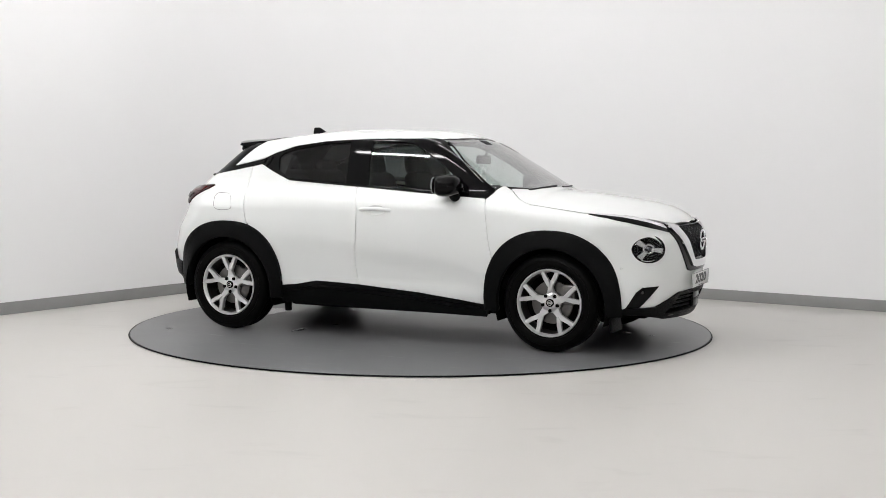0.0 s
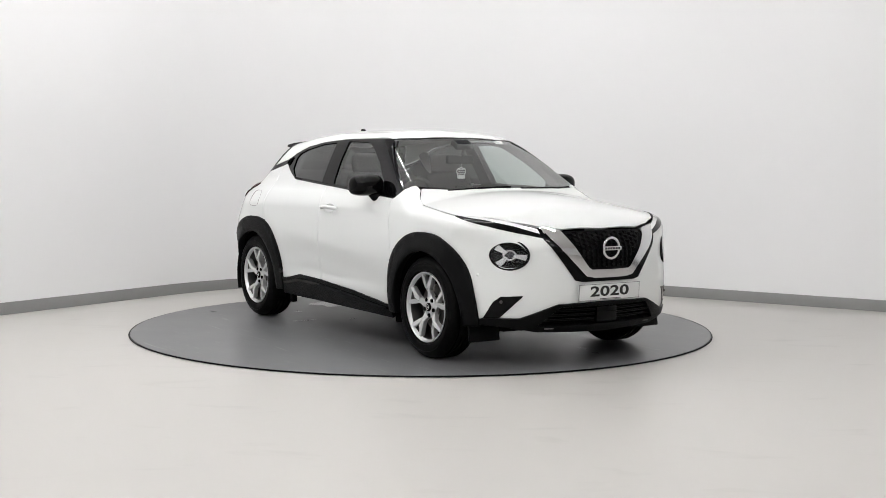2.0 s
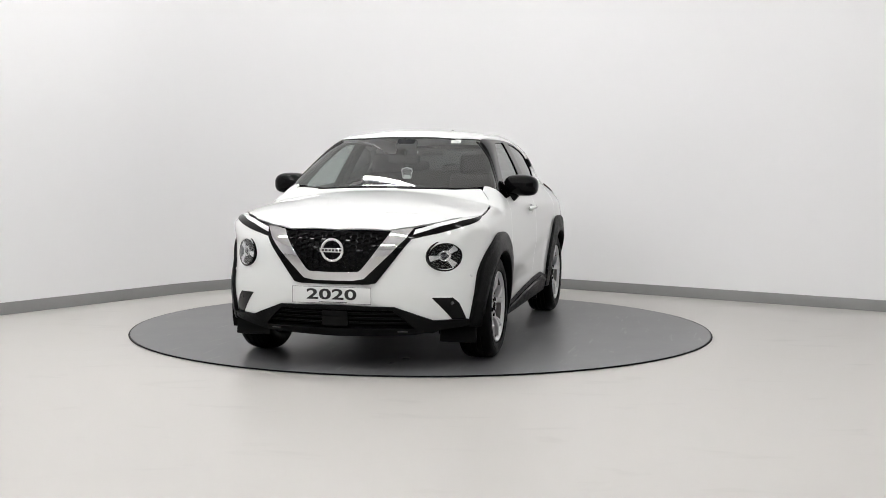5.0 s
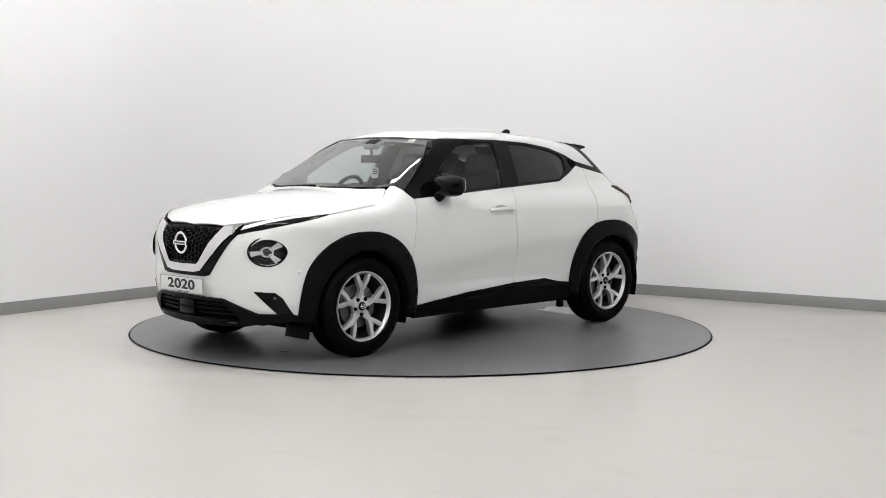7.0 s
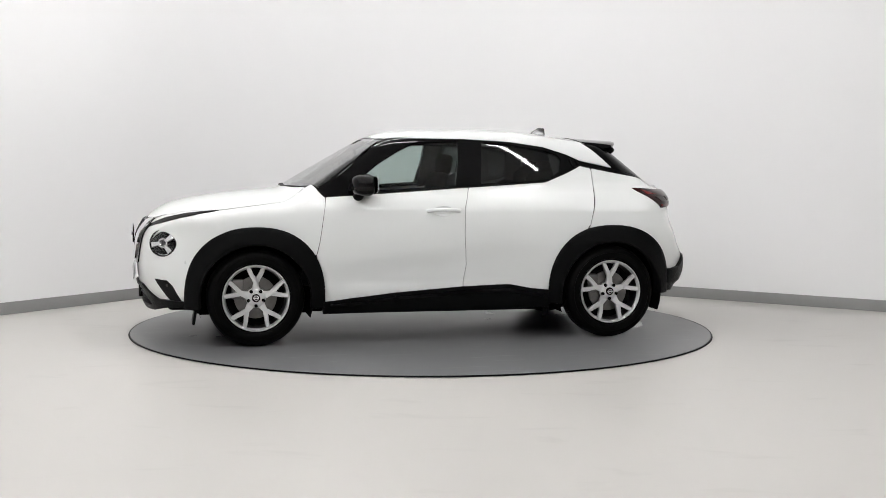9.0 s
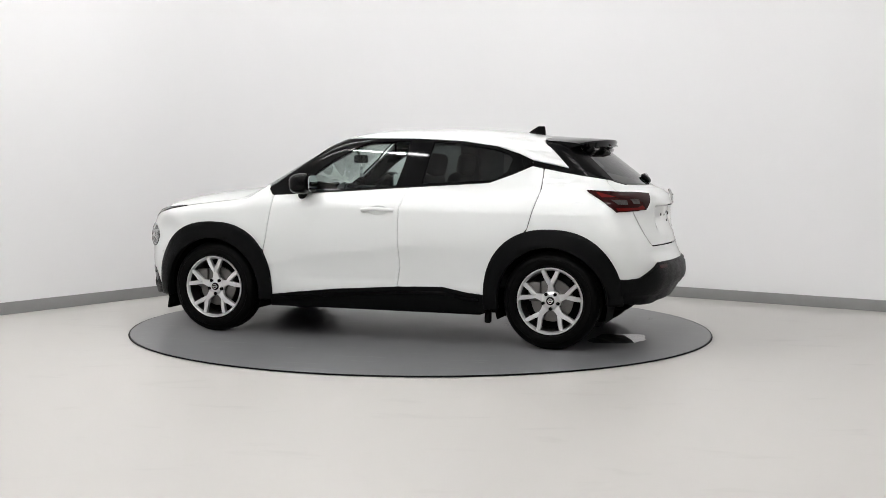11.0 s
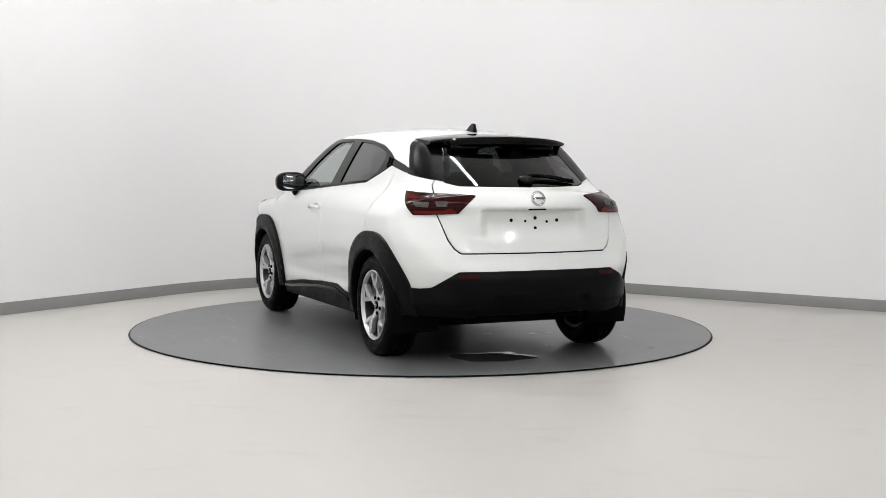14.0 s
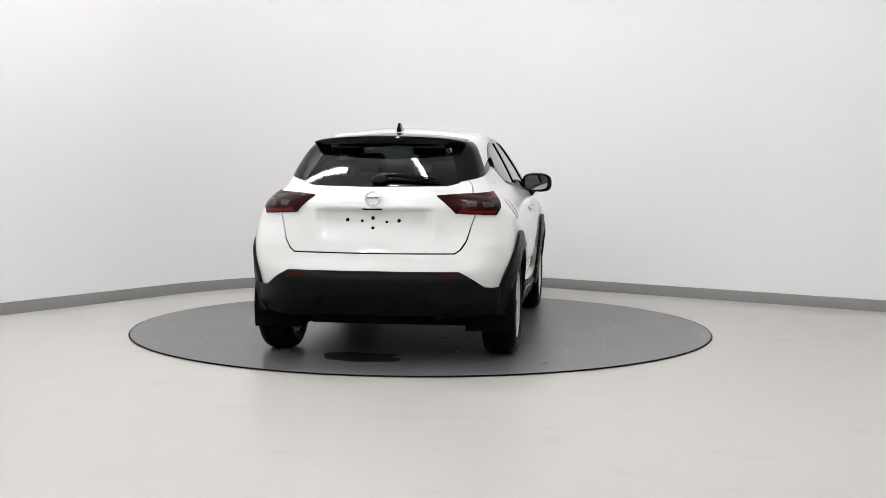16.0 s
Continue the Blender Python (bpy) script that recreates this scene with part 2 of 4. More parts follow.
def build_table():
    """The round turning plate, flush with the floor but for a dark gap round it."""
    bm = bmesh.new()
    bmesh.ops.create_circle(bm, cap_ends=True, radius=TABLE_R + 0.012, segments=160, matrix=Matrix.Translation((0, 0, FLOOR_Z + 0.003)))
    ring = mesh_ob("turntable_gap", bm, DARK)
    tagged(ring, "dark gap in the floor round the turntable", "gap", kind="structure")
    table = new("turntable")
    tagged(table, "large round worn grey turntable plate set in the floor", "turntable")
    bm = bmesh.new()
    prof = [(0.0001, 0.0), (TABLE_R - 0.004, 0.0), (TABLE_R, -0.003), (TABLE_R, FLOOR_Z + 0.004)]
    lathe(bm, prof, n=160)
    bmesh.ops.transform(bm, matrix=Matrix.Rotation(math.pi / 2, 4, "X"), verts=bm.verts)
    part("plate", bm, TABLE, table, smooth=False)
    bm = bmesh.new()
    lathe(bm, [(TABLE_R + 0.0005, FLOOR_Z + 0.004), (TABLE_R + 0.0005, -0.001), (TABLE_R + 0.007, -0.001), (TABLE_R + 0.007, FLOOR_Z + 0.004)], n=160)
    bmesh.ops.transform(bm, matrix=Matrix.Rotation(math.pi / 2, 4, "X"), verts=bm.verts)
    part("edge_band", bm, CLAD, table, "thin black edge band")
    for k, (x, y, a, b) in enumerate(WET):
        bm = bmesh.new()
        ring = []
        for i in range(36):
            t = 2 * math.pi * i / 36
            q = 1 + 0.60 * noise.noise(Vector((math.cos(t) * 1.3 + 7 * k, math.sin(t) * 1.3, 0.3)))
            ring.append(bm.verts.new((x + a * q * math.cos(t), y + b * q * math.sin(t), 0.0002)))
        mid = [bm.verts.new(v.co * 1 + (Vector((x, y, 0)) - v.co) * 0.12 + Vector((0, 0, 0.0010))) for v in ring]
        for i in range(36):
            bm.faces.new((ring[i], ring[(i + 1) % 36], mid[(i + 1) % 36], mid[i]))
        bm.faces.new(mid)
        part("wet_patch", bm, WATER, table, "thin shiny patch of water")
    return table


# ---- the car's body as one smooth form, on which all its panels lie ----
SLOPES = {}


def ip(v, xs, ys):
    """Smooth monotone interpolation of a small table."""
    key = (tuple(xs), tuple(ys))
    if key not in SLOPES:
        xs, ys = np.asarray(xs, float), np.asarray(ys, float)
        h = np.diff(xs)
        d = np.diff(ys) / h
        m = np.zeros(len(xs))
        m[0], m[-1] = d[0], d[-1]
        for i in range(1, len(xs) - 1):
            if d[i - 1] * d[i] > 0:
                w1, w2 = 2 * h[i] + h[i - 1], h[i] + 2 * h[i - 1]
                m[i] = (w1 + w2) / (w1 / d[i - 1] + w2 / d[i])
        SLOPES[key] = (xs, ys, h, m)
    xs, ys, h, m = SLOPES[key]
    c = np.clip(v, xs[0], xs[-1])
    i = np.clip(np.searchsorted(xs, c) - 1, 0, len(xs) - 2)
    t = (c - xs[i]) / h[i]
    return (1 + 2 * t) * (1 - t) ** 2 * ys[i] + t * (1 - t) ** 2 * h[i] * m[i] + t * t * (3 - 2 * t) * ys[i + 1] + t * t * (t - 1) * h[i] * m[i + 1]


def step(a, b, v):
    t = np.clip((v - a) / (b - a), 0, 1)
    return t * t * (3 - 2 * t)


def half_width(x, z):
    w = ip(z, [0.15, 0.3, 0.5, 0.72, 0.95, 1.04, 1.10, 1.2, 1.3, 1.4, 1.5, 1.7], [0.80, 0.845, 0.87, 0.885, 0.868, 0.835, 0.790, 0.742, 0.692, 0.638, 0.578, 0.44])
    rear = np.clip(-0.3 - x, 0, 2)
    front = np.clip(x - 1.25, 0, 2)
    w = w - 0.0525 * np.clip((z - 0.95) / 0.2, 0, 1) * rear ** 2 - 0.03 * front ** 2 - 0.02 * np.clip(-1.5 - x, 0, 1)
    # hollow above the sill between the wheels, fading towards the arches
    door = step(0.95, 0.45, x) * step(-1.0, -0.6, x)
    hollow = step(0.70, 0.54, z + 0.12 * np.clip(x, -0.5, 0.8)) * step(0.37, 0.46, z)
    w = w - 0.35 * np.clip(-1.35 - x, 0, 1) ** 2 * np.clip((z - 1.15) / 0.1, 0, 1)
    # the lower rear corners draw in towards the bumper
    w = w - np.clip(-1.50 - x, 0, 1) ** 2 * ip(z, [0.2, 0.5, 0.72, 0.9, 1.1], [1.0, 0.95, 0.50, 0.14, 0.08])
    return w - 0.013 * door * hollow


def top_line(x, y):
    """Roof, flat windscreen and rear slope, bonnet and tail deck, blended."""
    roof = ip(x, [-1.8, -1.42, -1.13, -0.86, -0.45, 0.09, 0.27, 0.45, 0.8], [1.40, 1.470, 1.508, 1.540, 1.563, 1.555, 1.537, 1.508, 1.42])
    screen = 1.497 - 0.575 * (x - 0.42) - 0.05 * (x - 0.72) ** 2
    slope = 1.158 + 0.766 * (x + 1.86) - 0.06 * (x + 1.7) ** 2 - 0.26 * y ** 2
    bonnet = ip(x, [-0.2, 0.6, 1.02, 1.10, 1.3, 1.6, 1.85, 2.0, 2.08, 2.16], [0.5, 1.10, 1.112, 1.106, 1.090, 1.055, 1.010, 0.953, 0.90, 0.78])
    deck = ip(x, [-2.1, -1.98, -1.86, -1.5, -1.0], [1.04, 1.115, 1.140, 1.15, 0.8])
    z = -smax(-roof, -screen, 0.05)
    z = -smax(-z, -slope, 0.04)
    z = smax(smax(z, bonnet, 0.03), deck, 0.02)
    return z - 0.15 * y ** 2


def nose(y, z):
    return ip(z, [0.15, 0.25, 0.42, 0.55, 0.75, 0.88, 1.0, 1.2], [2.00, 2.085, 2.135, 2.148, 2.150, 2.10, 1.98, 1.7]) - 0.32 * y ** 2 - (0.60 - 0.38 * step(0.76, 0.94, z) - 0.14 * step(0.66, 0.46, z)) * np.abs(y) ** 6


def tail(y, z):
    x = ip(z, [0.2, 0.35, 0.5, 0.6, 0.7, 0.85, 1.02, 1.08, 1.3], [-1.9, -2.03, -2.10, -2.09, -2.05, -2.02, -2.03, -2.01, -1.9])
    hollow = step(0.40, 0.31, np.abs(y)) * step(1.012, 0.995, z) * step(0.78, 0.93, z)
    return x + (0.25 + 0.18 * step(0.75, 1.0, z)) * y ** 2 + 0.25 * np.abs(y) ** 8 + 0.042 * hollow


def smax(a, b, k):
    h = np.clip(0.5 + 0.5 * (a - b) / k, 0, 1)
    return b + (a - b) * h + k * h * (1 - h)


def solid(p):
    """Negative inside the body."""
    x, a, z = p[:, 0], np.abs(p[:, 1]), p[:, 2]
    f = smax(a - half_width(x, z), z - top_line(x, a), 0.07)
    f = smax(f, x - nose(a, z), 0.10)
    f = smax(f, tail(a, z) - x, 0.10)
    return smax(f, 0.19 - z, 0.05)


def outward(p):
    e = 2e-3
    g = np.stack([solid(p + e * np.eye(3)[k]) - solid(p - e * np.eye(3)[k]) for k in range(3)], 1)
    return g / np.maximum(np.linalg.norm(g, axis=1, keepdims=True), 1e-9)


def meet(o, d, far, n=64):
    """Where rays from outside first meet the body."""
    o, d = np.asarray(o, float), np.asarray(d, float)
    s = np.linspace(0, far, n)
    hits = np.zeros((len(o), n), bool)
    for k in range(0, len(o), 400):
        q = o[k:k + 400, None, :] + s[None, :, None] * d[k:k + 400, None, :]
        hits[k:k + 400] = (solid(q.reshape(-1, 3)) < 0).reshape(-1, n)
    first = np.where(hits.any(1), np.maximum(hits.argmax(1), 1), 0)
    lo, hi = np.where(first > 0, s[first - 1], 0.0), np.where(first > 0, s[first], far)
    for _ in range(13):
        m = (lo + hi) / 2
        ins = solid(o + m[:, None] * d) < 0
        hi, lo = np.where(ins, m, hi), np.where(ins, lo, m)
    return o + hi[:, None] * d


AX_F, AX_R, AX_Z = 1.0, -1.2, 1.0


def rays(kind, uv):
    u, v = uv[:, 0], uv[:, 1]
    one, zero = np.ones_like(u), np.zeros_like(u)
    if kind == "side":
        return np.stack([u, one * 1.3, v], 1), np.stack([zero, -one, zero], 1), 1.3
    if kind == "top":
        return np.stack([u, v, one * 2.0], 1), np.stack([zero, zero, -one], 1), 1.9
    if kind == "front":
        return np.stack([one * 2.6, u, v], 1), np.stack([-one, zero, zero], 1), 2.2
    if kind == "rear":
        return np.stack([-one * 2.6, u, v], 1), np.stack([one, zero, zero], 1), 2.2
    if kind == "nose":
        c, s = np.cos(u / 0.9), np.sin(u / 0.9)
        return np.stack([AX_F + 1.6 * c, 1.6 * s, v], 1), np.stack([-c, -s, zero], 1), 1.55
    if kind == "stern":
        c, s = np.cos(u / 0.9), np.sin(u / 0.9)
        return np.stack([AX_R - 1.6 * c, 1.6 * s, v], 1), np.stack([c, -s, zero], 1), 1.55
    c, s = np.cos(v / 0.6), np.sin(v / 0.6)
    return np.stack([u, 1.2 * s, AX_Z + 1.2 * c], 1), np.stack([zero, -s, -c], 1), 1.15


CODE = {"s": "side", "t": "top", "f": "front", "r": "rear"}


def resolve(kind, pts):
    """Points as (u, v), or as (code, u, v) in another view, brought to the view of this kind."""
    out, found = [], {}
    for code, view in CODE.items():
        group = [p for p in pts if p[0] == code]
        if group:
            found.update(zip(group, meet(*rays(view, np.array([p[1:] for p in group], float)))))
    for p in pts:
        if not isinstance(p[0], str):
            out.append(p)
            continue
        q = found[p]
        if kind == "side":
            out.append((q[0], q[2]))
        elif kind == "top":
            out.append((q[0], q[1]))
        elif kind in ("front", "rear"):
            out.append((q[1], q[2]))
        elif kind == "nose":
            out.append((0.9 * math.atan2(q[1], q[0] - AX_F), q[2]))
        elif kind == "stern":
            out.append((0.9 * math.atan2(q[1], AX_R - q[0]), q[2]))
        else:
            out.append((q[0], 0.6 * math.atan2(q[1], q[2] - AX_Z)))
    return out


def rnd(pts, r=0.02, n=4):
    """Round an outline's corners."""
    out = []
    m = len(pts)
    for i in range(m):
        a, b, c = (np.array(pts[j % m], float) for j in (i - 1, i, i + 1))
        la, lc = np.linalg.norm(a - b), np.linalg.norm(c - b)
        if la < 1e-6 or lc < 1e-6:
            continue
        k = min(r, 0.45 * la, 0.45 * lc)
        p, q = b + (a - b) / la * k, b + (c - b) / lc * k
        for s in range(n + 1):
            t = s / n
            out.append(tuple((1 - t) ** 2 * p + 2 * t * (1 - t) * b + t * t * q))
    return out


def inside(pts, loop):
    x, y = pts[:, 0], pts[:, 1]
    res = np.zeros(len(pts), bool)
    n = len(loop)
    for i in range(n):
        (x1, y1), (x2, y2) = loop[i], loop[(i + 1) % n]
        if y1 == y2:
            continue
        c = ((y1 > y) != (y2 > y)) & (x < (x2 - x1) * (y - y1) / (y2 - y1) + x1)
        res ^= c
    return res


def fine(loop, d):
    out = []
    n = len(loop)
    for i in range(n):
        a, b = np.array(loop[i]), np.array(loop[(i + 1) % n])
        k = max(1, int(math.ceil(np.linalg.norm(b - a) / d)))
        out += [tuple(a + (b - a) * j / k) for j in range(k)]
    return out


def panel(name, kind, outline, material, parent, side=1, lift=0.0, depth=0.014, d=0.03, holes=(), r=0.012, label="", mirror=False, shape=None):
    """A sheet of the body inside an outline, lifted off it, with an edge turned inwards.
    mirror: the outline is the half with y > 0, running from the middle to the middle; the sheet is made whole."""
    loop = resolve(kind, outline)
    if mirror:
        ax = 1 if kind in ("top", "over") else 0
        other = [tuple(-c if i == ax else c for i, c in enumerate(p)) for p in loop[::-1]]
        loop = loop + [q for q in other if min(math.hypot(q[0] - p[0], q[1] - p[1]) for p in loop) > 1e-4]
    loops = [fine(rnd(loop, r) if r else loop, d)]
    for h in holes:
        loops.append(fine(rnd(resolve(kind, h), r), d))
    verts, edges = [], []
    for lp in loops:
        b = len(verts)
        verts += lp
        edges += [(b + i, b + (i + 1) % len(lp)) for i in range(len(lp))]
    edge_pts = np.array(verts)
    lo, hi = edge_pts.min(0), edge_pts.max(0)
    gx, gy = np.meshgrid(np.arange(lo[0] + d / 2, hi[0], d), np.arange(lo[1] + d / 2, hi[1], d))
    gx[1::2] += d / 2
    grid = np.stack([gx.ravel(), gy.ravel()], 1)
    keep = inside(grid, loops[0])
    for h in loops[1:]:
        keep &= ~inside(grid, h)
    grid = grid[keep]
    if len(grid):
        gap = np.array([np.min(np.hypot(edge_pts[:, 0] - p[0], edge_pts[:, 1] - p[1])) for p in grid])
        grid = grid[gap > 0.45 * d]
    allv = [Vector(p) for p in verts] + [Vector(p) for p in grid]
    cv, _, cf, *_ = geometry.delaunay_2d_cdt(allv, edges, [], 0, 1e-6)
    uv = np.array([(p.x, p.y) for p in cv])
    tri = np.array([f for f in cf if len(f) == 3])
    mid = uv[tri].mean(1)
    ok = inside(mid, loops[0])
    for h in loops[1:]:
        ok &= ~inside(mid, h)
    tri = tri[ok]
    p = meet(*rays(kind, uv))
    n = outward(p)
    up = lift if shape is None else lift + shape(p)
    p = p + n * np.reshape(up, (-1, 1) if np.ndim(up) else (1, 1))
    a, b, c = p[tri[:, 0]], p[tri[:, 1]], p[tri[:, 2]]
    turn = (np.cross(b - a, c - a) * n[tri].mean(1)).sum(1) < 0
    tri[turn] = tri[turn][:, ::-1]
    count = {}
    for f in tri:
        for i in range(3):
            e = (int(f[i]), int(f[(i + 1) % 3]))
            key = (min(e), max(e))
            count[key] = None if key in count else e
    rim = [e for e in count.values() if e]
    used = sorted({i for e in rim for i in e})
    pts, nor, faces = list(p), list(n), [tuple(int(i) for i in f) for f in tri]
    if depth > 0:
        out_n = {i: np.zeros(3) for i in used}
        for i, j in rim:
            w = np.cross(p[j] - p[i], n[i])
            w = w / max(np.linalg.norm(w), 1e-9)
            out_n[i] = out_n[i] + w
            out_n[j] = out_n[j] + w
        up_i, low_i = {}, {}
        for i in used:
            w = out_n[i] / max(np.linalg.norm(out_n[i]), 1e-9)
            # a small rounded lip, then the turned edge
            up_i[i] = len(pts)
            pts.append(p[i] + w * 0.0012 - n[i] * 0.0015)
            nor.append(w)
            low_i[i] = len(pts)
            pts.append(p[i] - n[i] * depth)
            nor.append(w)
        for i, j in rim:
            faces.append((j, i, up_i[i], up_i[j]))
            faces.append((up_i[j], up_i[i], low_i[i], low_i[j]))
    pts, nor = np.array(pts), np.array(nor)
    if side < 0:
        pts[:, 1] *= -1
        nor[:, 1] *= -1
        faces = [f[::-1] for f in faces]
    keep_i = sorted({i for f in faces for i in f})
    new_i = {k: i for i, k in enumerate(keep_i)}
    me = bpy.data.meshes.new(name)
    me.from_pydata([tuple(pts[i]) for i in keep_i], [], [tuple(new_i[i] for i in f) for f in faces])
    me.polygons.foreach_set("use_smooth", [True] * len(me.polygons))
    if shape is None:
        me.normals_split_custom_set_from_vertices([tuple(nor[i]) for i in keep_i])
    me.materials.append(material)
    ob = new(name, me)
    ob.parent = parent
    if label:
        ob["label"] = label
    return ob


def at(kind, u, v, lift=0.0):
    """A point on the body and its outward normal."""
    q = meet(*rays(kind, np.array([[u, v]], float)))
    n = outward(q)
    return Vector(q[0] + n[0] * lift), Vector(n[0])


# outlines on the body, seen from the side as (length, height)
BELT = [(0.830, 1.055), (0.563, 1.070), (0.314, 1.086), (-0.239, 1.125), (-0.837, 1.162), (-1.007, 1.226), (-1.133, 1.286)]
DLO_TOP = [(-1.129, 1.322), (-1.029, 1.366), (-0.854, 1.420), (-0.589, 1.456), (-0.239, 1.474), (0.126, 1.476), (0.31, 1.478)]
FRONT_GLASS = [(0.655, 1.092), (0.584, 1.172), (0.42, 1.300), (0.27, 1.388), (0.165, 1.441), (0.10, 1.452), (-0.19, 1.460), (-0.175, 1.30), (-0.137, 1.132), (0.35, 1.101)]
REAR_GLASS = [(-0.328, 1.146), (-0.372, 1.452), (-0.588, 1.440), (-0.85, 1.398), (-0.955, 1.365), (-0.985, 1.330), (-0.960, 1.240), (-0.861, 1.178)]
B_SEAM = [(-0.181, 0.402), (-0.180, 0.431), (-0.201, 0.555), (-0.186, 0.762), (-0.190, 0.967), (-0.234, 1.118)]
SILL = [(0.828, 0.304), (0.609, 0.333), (0.322, 0.365), (-0.181, 0.401), (-0.523, 0.412), (-0.699, 0.379), (-0.84, 0.364)]
G = 0.003


def arch_outline(cx, inner=0.385, a=0.485, b=0.507, z0=0.335, low_f=0.27, low_r=0.27):
    outer, inn = [], []
    for i in range(41):
        t = math.pi * i / 40
        c, s = math.cos(t), math.sin(t)
        outer.append((cx + a * math.copysign(abs(c) ** 0.86, c), z0 + b * abs(s) ** 0.86))
        inn.append((cx + inner * c, z0 + inner * s))
    outer = [(cx + a, low_f)] + outer + [(cx - a, low_r)]
    inn = [(cx + inner * 0.99, low_f)] + inn + [(cx - inner * 0.99, low_r)]
    return outer, inn


def build_body(car):
    for s in (1, -1):
        fo, fi = arch_outline(1.318)
        ro, ri = arch_outline(-1.318, low_r=0.325)
        # doors
        back = [(x + G, z) for x, z in B_SEAM]
        arch = [p for p in fo if p[0] < 0.892 and 0.30 < p[1] < 0.63]
        door = [(0.820, 1.050)] + [(x, z - 0.005) for x, z in BELT[1:3]] + [back[-1]] + back[-2::-1]
        door += [(x, z) for x, z in SILL[3:0:-1]][1:] + [(0.834, 0.304)] + [(p[0] + 0.01, p[1]) for p in arch[::-1]]
        door += [(0.891, 0.635), (0.868, 0.731), (0.843, 0.89)]
        bowl = [(-0.03 + 0.080 * math.cos(t), 0.952 + 0.036 * math.sin(t)) for t in [2 * math.pi * k / 20 for k in range(20)]]
        panel("front_door", "side", door, PAINT, car, s, d=0.035, r=0.006, holes=(bowl,), label="white front door")
        fwd = [(x - G, z) for x, z in B_SEAM]
        arch = [p for p in ro if p[0] > -1.118 and p[1] > 0.36]
        rd = fwd + [(x, z - 0.005) for x, z in BELT[4:6]] + [(-1.133, 1.279), (-1.212, 1.262), (-1.216, 1.222), (-1.211, 1.108), (-1.166, 0.922), (-1.147, 0.847)]
        rd += [(p[0] - 0.01, p[1]) for p in arch[::-1]] + [(-0.85, 0.362)] + SILL[5:3:-1]
        panel("rear_door", "side", rd, PAINT, car, s, d=0.035, r=0.006, label="white rear door with a hidden handle")
        # glazed band
        band = [(0.840, 1.056), (0.880, 1.098)] + [(0.776, 1.158), (0.572, 1.316), (0.390, 1.456), (0.335, 1.475)] + DLO_TOP[::-1][1:] + [(-1.133, 1.286)] + BELT[::-1][1:]
        panel("window_surround", "side", band, GLOSS, car, s, lift=0.002, depth=0.035, d=0.018, holes=(FRONT_GLASS, REAR_GLASS), r=0.01, label="gloss black window surround and pillars")
        panel("front_side_window", "side", [(x, z) for x, z in FRONT_GLASS], SIDEGLASS, car, s, lift=-0.006, depth=0, d=0.016).visible_shadow = False
        panel("rear_side_window", "side", [(x, z) for x, z in REAR_GLASS], PRIVACY, car, s, lift=-0.006, depth=0, d=0.016, label="dark tinted rear side window").visible_shadow = False
        # trim rail along the foot of the windows
        bm = bmesh.new()
        tube(bm, [at("side", x, z + 0.004, 0.004)[0] * 1 for x, z in fine(BELT[1:5] + BELT[4:0:-1], 0.08)[:24]], 0.006, 6)
        if s < 0:
            bmesh.ops.transform(bm, matrix=Matrix.Diagonal((1, -1, 1, 1)), verts=bm.verts)
        part("window_rail", bm, GLOSS, car)
        strip = [(-1.136, 1.284), (-1.136, 1.318), (-1.397, 1.265), ("s", -1.69, 1.183), ("s", -1.45, 1.226)]
        panel("pillar_strip", "side", strip, GLOSS, car, s, lift=0.001, r=0.004, d=0.03)
        # hidden handle in the corner of the rear window
        bm = bmesh.new()
        tube(bm, [at("side", x, z, 0.007)[0] for x, z in ((-1.05, 1.335), (-1.065, 1.285), (-1.085, 1.27), (-1.115, 1.285), (-1.10, 1.325))], 0.006, 6)
        if s < 0:
            bmesh.ops.transform(bm, matrix=Matrix.Diagonal((1, -1, 1, 1)), verts=bm.verts)
        part("rear_door_handle", bm, GLOSS, car, "gloss black recessed rear door handle")
        # plastic round the wheels and along the sill
        flare = lambda p: 0.012 * step(0.50, 0.40, np.hypot(np.minimum(np.abs(p[:, 0] - 1.318), np.abs(p[:, 0] + 1.318)), p[:, 2] - 0.335))
        for cx, o, i in ((1.318, fo, fi), (-1.318, ro, ri)):
            panel("wheel_arch_trim", "side", o + i[::-1], CLAD, car, s, lift=0.020, depth=0.05, d=0.03, r=0.004, label="black textured wheel arch trim", shape=flare)
        panel("sill_trim", "side", [(-0.845, 0.364)] + SILL[-2:0:-1] + [(0.845, 0.304), (0.845, 0.222), (-0.845, 0.240)], CLAD, car, s, lift=0.012, depth=0.04, d=0.03, r=0.006, label="black lower sill trim")
        rail = [(x, z - 0.028) for x, z in SILL[-2:0:-1]]
        panel("sill_step", "side", [(-0.80, 0.340)] + rail + [(0.80, 0.292), (0.80, 0.278)] + [(x, z - 0.022) for x, z in rail[::-1]] + [(-0.80, 0.318)], GLOSS, car, s, lift=0.022, depth=0.02, d=0.03, r=0.004)
        # door handle: bowl and grip
        bm = bmesh.new()
        p0, n0 = at("side", -0.03, 0.95, 0.0)
        tube(bm, [at("side", 0.095, 0.952, 0.004)[0], at("side", 0.055, 0.954, 0.024)[0], at("side", -0.03, 0.957, 0.030)[0], at("side", -0.11, 0.955, 0.024)[0], at("side", -0.15, 0.953, 0.004)[0]], 0.014, 10)
        for v in bm.verts:
            v.co.y = p0.y + (v.co.y - p0.y) * 0.9
        if s < 0:
            bmesh.ops.transform(bm, matrix=Matrix.Diagonal((1, -1, 1, 1)), verts=bm.verts)
        part("door_handle", bm, PAINT, car, "white front door handle")
